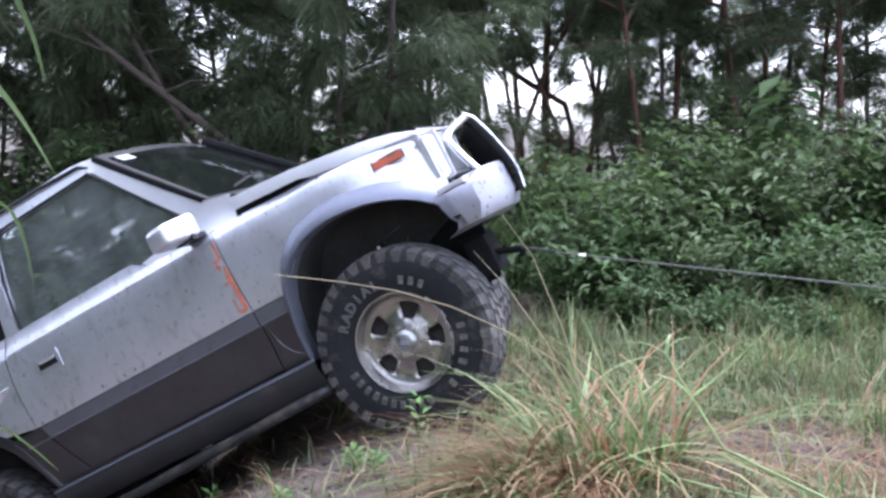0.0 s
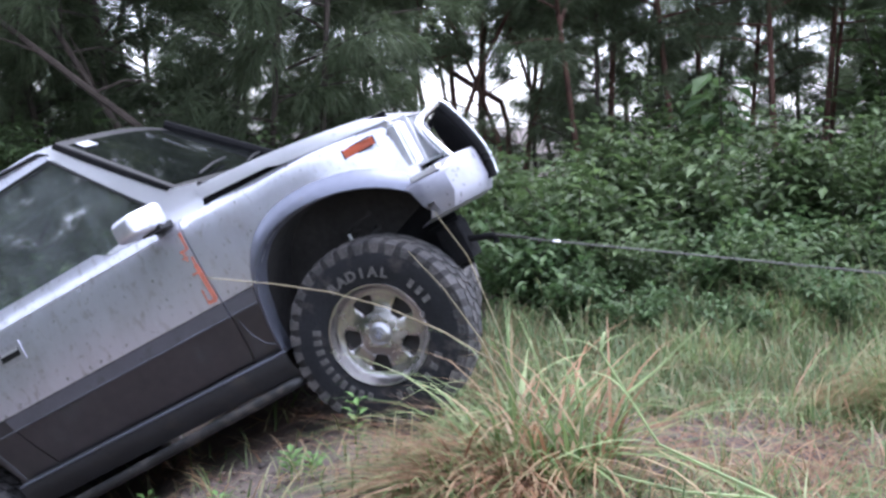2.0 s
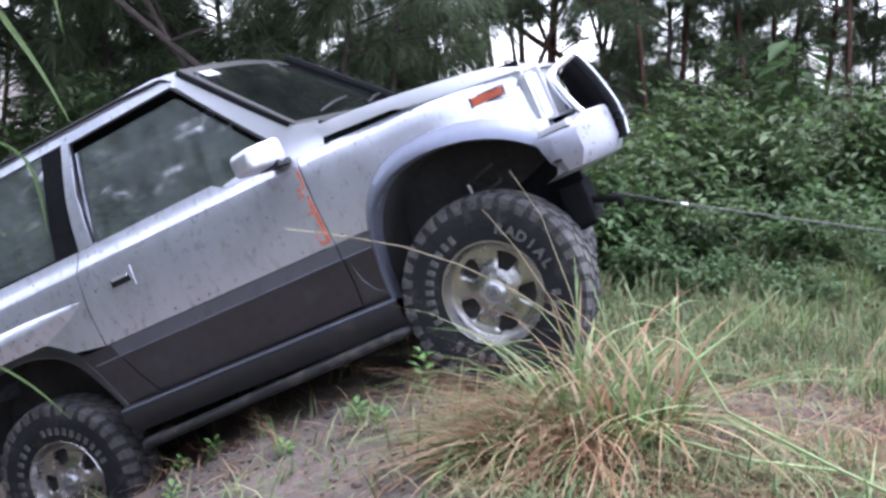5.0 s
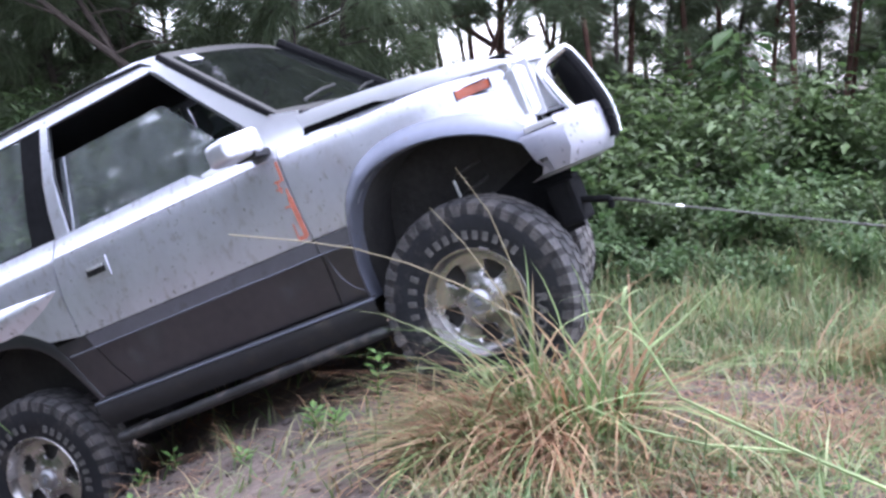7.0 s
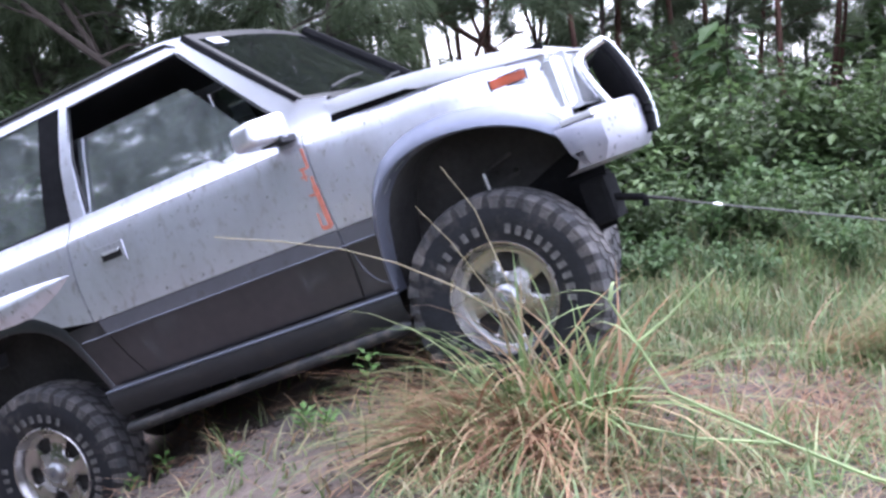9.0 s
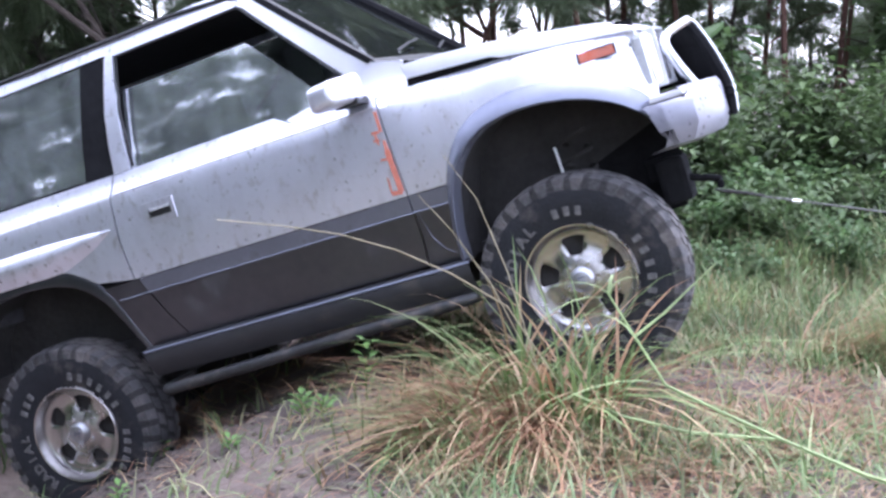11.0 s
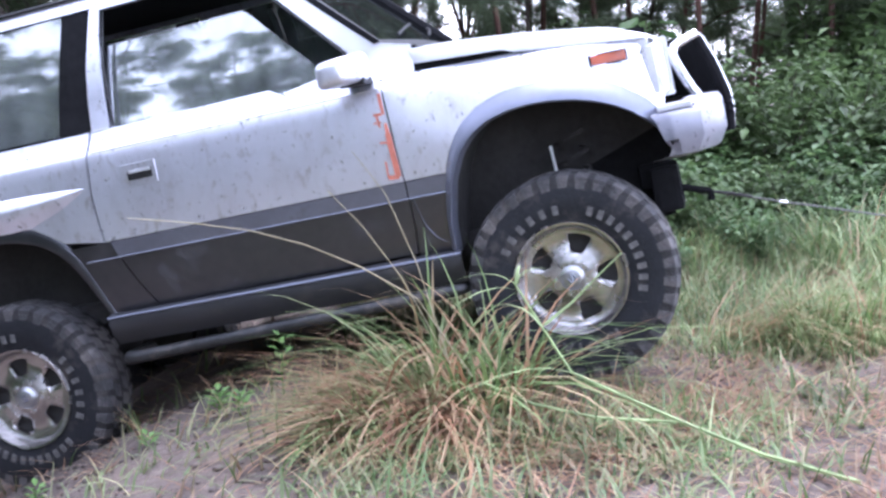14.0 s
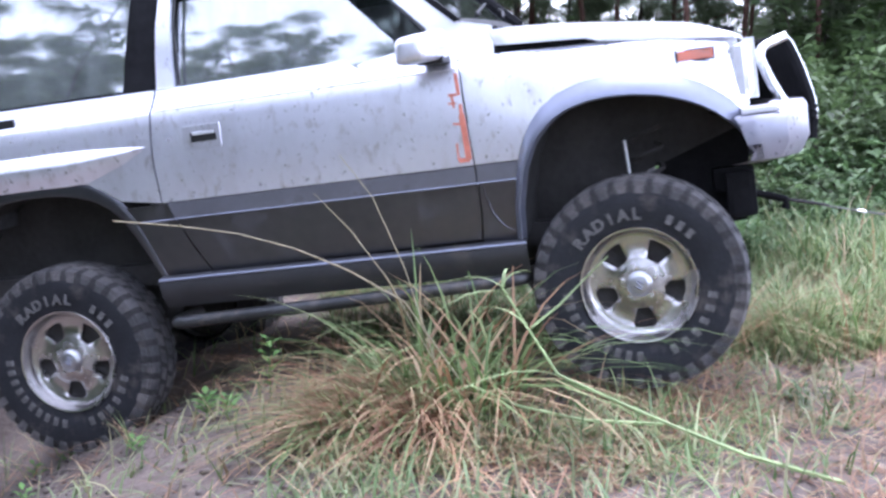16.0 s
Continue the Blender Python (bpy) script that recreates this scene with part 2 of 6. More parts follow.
DRY = foliage("pale_dry_stalk", [(0.36, 0.31, 0.20), (0.42, 0.38, 0.26)])
PALE = foliage("pale_stem", [(0.27, 0.35, 0.15), (0.33, 0.41, 0.20)], patch=9, low=0.7, high=1.3)
WEED = foliage("weed_leaves", [(0.10, 0.19, 0.05), (0.14, 0.26, 0.07)])


def soil():
    m = mat("soil", (0.084, 0.063, 0.053), 0.85, 0.0, 0.5, 2.6, 1.0, 26, dirt=(0.135, 0.098, 0.075), dirt_amount=0.15, dirt_scale=2.2)
    return m


SOIL = soil()
CLOD = mat("soil_clod", (0.088, 0.070, 0.061), 0.9, 0.0, 0.4, 9, 0.6, 60, per="island")


# ---- mesh helpers ----
def mesh_of(name, bm, material, smooth=True):
    me = bpy.data.meshes.new(name)
    bmesh.ops.recalc_face_normals(bm, faces=bm.faces)
    bm.to_mesh(me)
    bm.free()
    me.materials.append(material)
    for p in me.polygons:
        p.use_smooth = smooth
    return me


def part(name, bm, material, parent, label="", smooth=False):
    ob = new(name, mesh_of(name, bm, material, smooth))
    ob.parent = parent
    if smooth:
        ob.data.set_sharp_from_angle(angle=radians(38))
    if label:
        tagged(ob, label)
    return ob


def box(bm, x0, x1, y0, y1, z0, z1, bevel=0.0):
    r = bmesh.ops.create_cube(bm, size=1)
    for v in r["verts"]:
        v.co = Vector(((x0 + x1) / 2 + v.co.x * (x1 - x0), (y0 + y1) / 2 + v.co.y * (y1 - y0), (z0 + z1) / 2 + v.co.z * (z1 - z0)))
    if bevel:
        edges = list({e for v in r["verts"] for e in v.link_edges})
        bmesh.ops.bevel(bm, geom=edges, offset=bevel, segments=2, profile=0.7, affect="EDGES")
    return bm


def tube(bm, pts, radius, sides=8, caps=True):
    """A round tube along points; radius a number or one per point."""
    pts = [Vector(p) for p in pts]
    rad = radius if isinstance(radius, (list, tuple)) else [radius] * len(pts)
    rings = []
    for i, p in enumerate(pts):
        d = (pts[min(i + 1, len(pts) - 1)] - pts[max(i - 1, 0)]).normalized()
        a = d.cross(Vector((0, 0, 1)))
        a = a.normalized() if a.length > 0.05 else d.cross(Vector((0, 1, 0))).normalized()
        b = d.cross(a)
        rings.append([bm.verts.new(p + (a * math.cos(2 * math.pi * k / sides) + b * math.sin(2 * math.pi * k / sides)) * rad[i]) for k in range(sides)])
    for r, s in zip(rings, rings[1:]):
        for k in range(sides):
            bm.faces.new((r[k], r[(k + 1) % sides], s[(k + 1) % sides], s[k]))
    if caps:
        bm.faces.new(rings[0][::-1])
        bm.faces.new(rings[-1])
    return bm


def rounded(pts, radius=0.04, steps=4):
    """Corner points of a bent tube, with the inner corners rounded."""
    pts = [Vector(p) for p in pts]
    out = [pts[0]]
    for a, b, c in zip(pts, pts[1:], pts[2:]):
        u, v = (a - b), (c - b)
        r = min(radius, u.length * 0.45, v.length * 0.45)
        p, q = b + u.normalized() * r, b + v.normalized() * r
        for k in range(steps + 1):
            s = k / steps
            out.append(p * (1 - s) ** 2 + b * 2 * s * (1 - s) + q * s * s)
    return out + [pts[-1]]


def thing(name, label, category, m=None, group="", kind=""):
    ob = new(name)
    ob.empty_display_size = 0.2
    if m is not None:
        ob.matrix_basis = m
    return tagged(ob, label, category, group, kind)


# ---- ground ----
def height(x, y):
    """Ground height: level shelf, a pit with a ramp where the car climbs, a bank in front of it."""
    d = y - (4.05 - 0.42 * x)
    rim = np.interp(x, [-9, -3, -1.6, -1.1, -0.86, -0.6, -0.37, -0.1, 0.3], [-0.9, -1.0, -0.76, -0.46, -0.31, -0.17, -0.07, 0.02, 0.03])
    track = np.interp(x, [-9, -3.4, -2.4, -1.94, -1.5, -1.2, -0.82, -0.4, -0.1, 0.5, 1.2], [-0.7, -1.28, -1.25, -1.10, -0.84, -0.64, -0.345, -0.115, -0.025, 0.02, 0.012])
    far = 0.12
    s = np.clip((d - 0.05) / 0.22, 0, 1)
    s = s * s * (3 - 2 * s)
    h = rim * (1 - s) + track * s
    w = np.clip((d - 2.0) / 0.9, 0, 1)
    w = w * w * (3 - 2 * w)
    h = h * (1 - w) + far * w
    near = np.clip((-d - 0.5) / 2.0, 0, 1)
    return h * (1 - near) + h * 0.6 * near


def rough_height(x, y):
    n1 = noise.noise(Vector((x * 1.1, y * 1.1, 3.0)))
    n2 = noise.noise(Vector((x * 5.0, y * 5.0, 7.0)))
    n3 = noise.noise(Vector((x * 13.0, y * 13.0, 1.0)))
    return float(height(x, y)) + 0.03 * n1 + 0.020 * n2 + 0.013 * n3


def ground():
    xs = np.unique(np.r_[-160, -80, -40, -22, -14, np.arange(-9, -3.5, 0.35), np.arange(-3.5, 4.0, 0.06), np.arange(4.0, 9, 0.3), 12, 16, 24, 42, 80, 160])
    ys = np.unique(np.r_[-160, -80, -40, -20, -12, np.arange(-8, 2.6, 0.4), np.arange(2.6, 6.6, 0.06), np.arange(6.6, 13, 0.3), 16, 22, 32, 50, 90, 160])
    verts = [(x, y, rough_height(x, y) if abs(x) < 12 and -10 < y < 16 else 0.08) for y in ys for x in xs]
    nx = len(xs)
    faces = [(j * nx + i, j * nx + i + 1, (j + 1) * nx + i + 1, (j + 1) * nx + i) for j in range(len(ys) - 1) for i in range(nx - 1)]
    me = bpy.data.meshes.new("ground")
    me.from_pydata(verts, [], faces)
    me.materials.append(SOIL)
    for p in me.polygons:
        p.use_smooth = True
    tagged(new("ground", me), "damp grey-brown bare earth with a dug pit and trampled litter", "ground", kind="structure")


ground()


# ---- the car: x forward, y to its left, z up, origin at the middle of the rear axle ----
def half(x, z):
    """Half width of the body at length x and height z."""
    w = np.interp(z, [-0.1, 0.05, 0.18, 0.30, 0.36, 0.43, 0.50, 0.56, 0.62, 0.665, 0.675, 0.70, 0.72, 0.76, 0.87, 0.98, 1.09, 1.20, 1.30],
                  [0.722, 0.748, 0.768, 0.783, 0.788, 0.7915, 0.7925, 0.791, 0.786, 0.780, 0.775, 0.757, 0.745, 0.727, 0.714, 0.689, 0.656, 0.618, 0.572])
    if 1.75 < x and 0.45 < z < 0.8:
        w = w - min(1, (x - 1.75) / 0.25) * 0.03 * (min(z, 0.68) - 0.45) / 0.23
    if x > 2.15:
        w = w - 0.16 * ((x - 2.15) / 0.5) ** 2 * (1 if x < 2.65 else 1)
    if x < -0.2:
        w = w - 0.05 * ((-0.2 - x) / 0.6) ** 2
    return float(w)


def panel(name, outline, material, parent, side=-1, off=0.0, thick=0.014, label="", step=0.07, smooth_bow=False):
    """A pressed panel of the car's side: an outline in (x, z), curved to the body's width."""
    bm = bmesh.new()
    face = bm.faces.new([bm.verts.new((x, 0, z)) for x, z in outline])
    xs = [p[0] for p in outline]
    zs = [p[1] for p in outline]
    for k in range(1, int((max(xs) - min(xs)) / step) + 1):
        bmesh.ops.bisect_plane(bm, geom=bm.verts[:] + bm.edges[:] + bm.faces[:], plane_co=(min(xs) + k * step, 0, 0), plane_no=(1, 0, 0))
    for z in (0.05, 0.11, 0.18, 0.24, 0.30, 0.36, 0.43, 0.50, 0.56, 0.62, 0.665, 0.675, 0.70, 0.72, 0.74, 0.76, 0.87, 0.98, 1.09, 1.20):
        if min(zs) < z < max(zs):
            bmesh.ops.bisect_plane(bm, geom=bm.verts[:] + bm.edges[:] + bm.faces[:], plane_co=(0, 0, z), plane_no=(0, 0, 1))
    for v in bm.verts:
        if smooth_bow:
            # drawn glass: an even bow between belt and roof
            s = (v.co.z - 0.735) / 0.465
            v.co.y = side * (0.738 - 0.120 * s + 0.030 * s * (1 - s) + off)
        else:
            v.co.y = side * (half(v.co.x, v.co.z) + off)
    r = bmesh.ops.extrude_face_region(bm, geom=bm.faces[:])
    for v in r["geom"]:
        if isinstance(v, bmesh.types.BMVert):
            v.co.y -= side * thick
    return part(name, bm, material, parent, label, smooth=True)


F_IN = [(1.815, 0.06), (1.825, 0.18), (1.858, 0.311), (1.90, 0.395), (1.959, 0.455), (2.02, 0.488), (2.09, 0.506), (2.165, 0.512), (2.242, 0.508), (2.32, 0.495),
        (2.388, 0.474), (2.445, 0.448), (2.492, 0.418), (2.54, 0.375), (2.575, 0.335)]
F_OUT = [(1.792, 0.06), (1.80, 0.18), (1.822, 0.30), (1.842, 0.37), (1.862, 0.415), (1.89, 0.46), (1.93, 0.507), (1.99, 0.548), (2.06, 0.572), (2.138, 0.583), (2.23, 0.58), (2.324, 0.566),
         (2.40, 0.545), (2.466, 0.515), (2.51, 0.482), (2.549, 0.447), (2.59, 0.40)]
R_IN = [(0.455, 0.05), (0.40, 0.19), (0.348, 0.293), (0.30, 0.345), (0.243, 0.382), (0.15, 0.41), (0.057, 0.42), (-0.06, 0.42), (-0.17, 0.41), (-0.27, 0.37), (-0.35, 0.31),
        (-0.42, 0.21), (-0.46, 0.06)]
R_OUT = [(0.478, 0.05), (0.432, 0.19), (0.392, 0.30), (0.345, 0.37), (0.294, 0.408), (0.24, 0.44), (0.184, 0.463), (0.08, 0.477), (-0.03, 0.479), (-0.17, 0.475), (-0.30, 0.44), (-0.42, 0.37), (-0.50, 0.27),
         (-0.54, 0.06)]


def flare(name, inner, outer, material, parent, side, label="", bulge=0.75):
    """A wheel-arch flare: a rounded lip between the arch edge and an outer line."""
    bm = bmesh.new()
    n = 40

    def at(line, s):
        seg = [0]
        for a, b in zip(line, line[1:]):
            seg.append(seg[-1] + math.hypot(b[0] - a[0], b[1] - a[1]))
        s *= seg[-1]
        return float(np.interp(s, seg, [p[0] for p in line])), float(np.interp(s, seg, [p[1] for p in line]))
    rows = []
    for i in range(n + 1):
        a, b = at(inner, i / n), at(outer, i / n)
        ring = []
        for k, (s, o) in enumerate(((0.0, -0.06), (0.0, 0.036), (0.08, 0.046), (0.30, 0.043), (0.60, 0.030), (0.85, 0.013), (1.06, -0.003))):
            x, z = a[0] + (b[0] - a[0]) * s, a[1] + (b[1] - a[1]) * s
            ring.append(bm.verts.new((x, side * (half(x, z) + (o * bulge if o > 0 else o)), z)))
        rows.append(ring)
    for r, s in zip(rows, rows[1:]):
        for k in range(6):
            bm.faces.new((r[k], r[k + 1], s[k + 1], s[k]))
    return part(name, bm, material, parent, label, smooth=True)


def car_side(car, side):
    """Fender, door, quarter panel, pillars and trim of one side."""
    near = side < 0
    # front fender: silver top, band, grey bottom
    arch = F_IN
    top = [(1.680, 0.532), (1.674, 0.66), (1.666, 0.70), (1.70, 0.708), (1.838, 0.706), (2.13, 0.697), (2.40, 0.682), (2.575, 0.664), (2.60, 0.55), (2.606, 0.44), (2.59, 0.36), (2.577, 0.337)]
    upper = [(1.687, 0.345)] + top + [p for p in reversed(arch) if p[1] > 0.345] + [(1.868, 0.345)]
    panel("front_fender", upper, SILVER, car, side, label="silver front fender, scuffed above the arch" if near else "")
    panel("fender_band", [(1.687, 0.283), (1.689, 0.341), (1.868, 0.341), (1.85, 0.283)], BAND, car, side, 0.004)
    panel("fender_bottom", [(1.673, 0.07), (1.686, 0.18), (1.689, 0.279), (1.848, 0.279), (1.825, 0.18), (1.815, 0.07)], GREY, car, side)
    panel("cowl_panel", [(1.672, 0.706), (1.600, 0.795), (1.662, 0.838), (1.785, 0.806), (1.802, 0.785), (1.836, 0.712)], CLEAN, car, side, -0.004)
    flare("front_arch_flare", F_IN, F_OUT, FLARE, car, side, "blue-grey moulded wheel-arch flare")
    bm = bmesh.new()
    tube(bm, [(x, side * (half(x, z) - 0.001), z) for x, z in ((1.696, 0.335), (1.701, 0.25), (1.720, 0.175), (1.752, 0.125), (1.792, 0.10))], [0.002, 0.004, 0.005, 0.004, 0.002], 8)
    part("fender_fold", bm, GREY, car, "curved pressed fold behind the wheel arch", True)
    # door
    door = panel("door", [(0.512, 0.345), (0.507, 0.505), (0.518, 0.67), (0.530, 0.748), (0.60, 0.752), (1.245, 0.757), (1.31, 0.722), (1.660, 0.705), (1.668, 0.66), (1.674, 0.532), (1.682, 0.345)],
                 SILVER, car, side, label="dusty silver door with mud spatter" if near else "")
    panel("door_band", [(0.552, 0.283), (0.535, 0.341), (1.684, 0.341), (1.682, 0.283)], BAND, door, side, 0.006)
    panel("door_bottom", [(0.655, 0.072), (0.600, 0.175), (0.555, 0.279), (1.684, 0.279), (1.680, 0.18), (1.668, 0.084)], GREY, door, side, label="grey lower door panel with dried mud")
    bm = bmesh.new()
    tube(bm, [(x, side * (half(x, 0.28) + 0.007), 0.281) for x in np.linspace(0.42, 1.84, 12)], 0.004, 6)
    part("trim_line", bm, BAND, car, "thin bright trim line", True)
    # crease highlight strip under the window
    bm = bmesh.new()
    tube(bm, [(x, side * (half(x, 0.675) + 0.0005), 0.676 - (x - 0.5) * 0.0) for x in np.linspace(0.53, 1.66, 14)], 0.004, 6)
    part("door_crease", bm, SILVER, door, "", True)
    # handle: recessed cup with a lever
    bm = bmesh.new()
    w = half(0.7, 0.57) - 0.003
    box(bm, 0.638, 0.782, side * (w + 0.004) - 0.004, side * (w + 0.004) + 0.004, 0.524, 0.608, 0.003)
    handle = part("door_handle", bm, SILVER, door, "square silver door-handle surround")
    bm = bmesh.new()
    box(bm, 0.668, 0.766, side * (w + 0.009) - 0.002, side * (w + 0.009) + 0.002, 0.548, 0.583)
    part("handle_recess", bm, BLACK, handle, "dark finger recess")
    bm = bmesh.new()
    box(bm, 0.676, 0.762, side * (w + 0.013) - 0.004, side * (w + 0.013) + 0.004, 0.572, 0.583, 0.003)
    part("handle_lever", bm, CLEAN, handle)
    # quarter panel
    quarter = [(0.506, 0.345), (0.500, 0.505), (0.511, 0.67), (0.523, 0.752), (-0.78, 0.762), (-0.82, 0.60), (-0.80, 0.345), (-0.47, 0.345)] + \
              [p for p in reversed(R_OUT) if p[1] > 0.36]
    panel("quarter_panel", quarter, SILVER, car, side, label="silver rear quarter panel" if near else "")
    panel("quarter_bottom", [(0.649, 0.072), (0.594, 0.175), (0.549, 0.279), (0.528, 0.341), (0.345, 0.341), (0.40, 0.19), (0.455, 0.06)], GREY, car, side)
    panel("rear_corner", [(-0.46, 0.06), (-0.44, 0.341), (-0.80, 0.341), (-0.78, 0.06)], GREY, car, side)
    flare("rear_arch_flare", R_IN, R_OUT, GREY, car, side, "grey moulded wheel-arch flare", 0.15)
    # raised swage behind the door
    bm = bmesh.new()
    rows = []
    for x in np.linspace(-0.78, 0.475, 16):
        f = min(1, ((0.48 - x) / 0.30)) ** 0.7
        rows.append([(x, side * (half(x, 0.555 + (z - 0.555) * f) + o * f), 0.555 + (z - 0.555) * f) for z, o in ((0.576, -0.003), (0.571, 0.003), (0.530, 0.030), (0.520, 0.031), (0.475, 0.016), (0.43, -0.003))])
    sheet(bm, rows, (0, -side * 0.004, 0))
    part("quarter_swage", bm, SILVER, car, "", True)
    bm = bmesh.new()
    box(bm, -0.42, -0.05, side * (half(0, 0.70) + 0.003) - 0.006, side * (half(0, 0.70) + 0.003) + 0.006, 0.69, 0.722, 0.003)
    part("vent", bm, BLACK, car, "black vent slot")
    # sill and side step
    bm = bmesh.new()
    xs = np.linspace(0.455, 1.83, 10)
    section = [(0.770, 0.075), (0.800, 0.064), (0.806, 0.045), (0.795, 0.0), (0.76, -0.045), (0.70, -0.05)]
    rows = [[bm.verts.new((x, side * y, z)) for y, z in section] for x in xs]
    for r, s in zip(rows, rows[1:]):
        for k in range(len(section) - 1):
            bm.faces.new((r[k], r[k + 1], s[k + 1], s[k]))
    part("sill", bm, SILL, car, "dark muddy rocker sill", True)
    bm = bmesh.new()
    tube(bm, [(x, side * 0.803, 0.063) for x in xs], 0.006, 6)
    part("sill_edge", bm, FLARE, car, "", True)
    bm = bmesh.new()
    tube(bm, rounded([(0.50, side * 0.60, -0.10), (0.46, side * 0.77, -0.105), (1.80, side * 0.77, -0.065), (1.83, side * 0.60, -0.06)], 0.06), 0.024, 10)
    part("side_step", bm, STEP, car, "dull steel step tube under the sill", True)
    # pillars and window frames
    panel("a_pillar", [(1.672, 0.706), (1.315, 0.724), (1.300, 0.735), (1.470, 0.765), (1.545, 0.80), (1.562, 0.825), (1.215, 1.190), (1.195, 1.203), (1.182, 1.262), (1.236, 1.252), (1.676, 0.835), (1.60, 0.795)],
          CLEAN, car, side, -0.004, label="silver windscreen pillar")
    panel("screen_seal", [(1.222, 1.242), (1.240, 1.256), (1.684, 0.840), (1.664, 0.832)], MATTE, car, side, 0.001, label="black windscreen seal")
    panel("roof_frame", [(0.590, 1.196), (1.195, 1.206), (1.182, 1.262), (1.10, 1.274), (-0.75, 1.262), (-0.80, 1.20), (0.585, 1.21)], SILVER, car, side, -0.002)
    panel("b_pillar", [(0.532, 0.752), (0.548, 0.98), (0.582, 1.205), (0.622, 1.205), (0.605, 0.98), (0.604, 0.754)], SILVER, car, side, 0.002, label="silver door pillar")
    panel("pillar_trim", [(0.395, 0.760), (0.43, 0.98), (0.46, 1.205), (0.578, 1.205), (0.543, 0.98), (0.528, 0.756)], MATTE, car, side, -0.006, label="black window pillar trim")
    panel("quarter_window", [(-0.74, 0.768), (-0.70, 0.98), (-0.66, 1.195), (0.458, 1.203), (0.428, 0.98), (0.393, 0.764)], SIDE_GLASS, car, side, -0.012, 0.005, "dark tinted rear side glass", smooth_bow=True)
    panel("d_pillar", [(-0.80, 0.76), (-0.78, 1.24), (-0.655, 1.24), (-0.735, 0.762)], SILVER, car, side, -0.004)
    # drip rail
    bm = bmesh.new()
    tube(bm, [(x, side * (half(x, 1.262) + 0.008), z) for x, z in ((-0.75, 1.255), (0.2, 1.262), (0.9, 1.264), (1.15, 1.25), (1.30, 1.155), (1.55, 0.915), (1.64, 0.835))], 0.008, 6)
    part("drip_rail", bm, BLACK, car, "", True)
    bm = bmesh.new()
    tube(bm, [(x, side * (half(x, z) + 0.002), z) for x, z in ((0.625, 0.76), (0.618, 0.98), (0.640, 1.190), (1.195, 1.198), (1.555, 0.822))], 0.006, 6)
    part("window_seal", bm, BLACK, car, "", True)
    return door


def window_glass(car, side):
    return panel("door_glass", [(0.612, 0.735), (0.612, 0.98), (0.632, 1.194), (1.190, 1.200), (1.21, 1.186), (1.548, 0.83), (1.54, 0.735)], SIDE_GLASS, car, side, -0.014, 0.005,
                 "tinted door glass with tree reflections", smooth_bow=True)


def mirror(door, side):
    bm = bmesh.new()
    y0, y1 = side * 0.80, side * 0.98
    r = bmesh.ops.create_cube(bm, size=1)
    for v in r["verts"]:
        out = v.co.y * side > 0
        x = 1.508 if v.co.x < 0 else (1.605 if out else 1.660)
        z = (0.712 if v.co.x > 0 else 0.702) if v.co.z < 0 else (0.800 if out else 0.815)
        if v.co.x < 0 and v.co.z > 0:
            z -= 0.01
        v.co = Vector((x, y1 if out else y0, z))
    bmesh.ops.bevel(bm, geom=bm.edges[:], offset=0.03, segments=4, profile=0.6, affect="EDGES")
    m = part("door_mirror", bm, SILVER, door, "silver door mirror housing", True)
    bm = bmesh.new()
    box(bm, 1.504, 1.508, min(y0 + side * 0.03, y1 - side * 0.03), max(y0 + side * 0.03, y1 - side * 0.03), 0.715, 0.785)
    part("mirror_glass", bm, STEEL, m)
    bm = bmesh.new()
    box(bm, 1.55, 1.64, min(side * 0.75, side * 0.86), max(side * 0.75, side * 0.86), 0.70, 0.725, 0.006)
    part("mirror_foot", bm, BLACK, m)


def sheet(bm, rows, thick=(0, 0, -0.012)):
    """A curved sheet through rows of points, given thickness."""
    grid = [[bm.verts.new(p) for p in r] for r in rows]
    faces = []
    for r, s in zip(grid, grid[1:]):
        for k in range(len(r) - 1):
            faces.append(bm.faces.new((r[k], r[k + 1], s[k + 1], s[k])))
    ext = bmesh.ops.extrude_face_region(bm, geom=faces)
    for v in ext["geom"]:
        if isinstance(v, bmesh.types.BMVert):
            v.co += Vector(thick)
    return bm


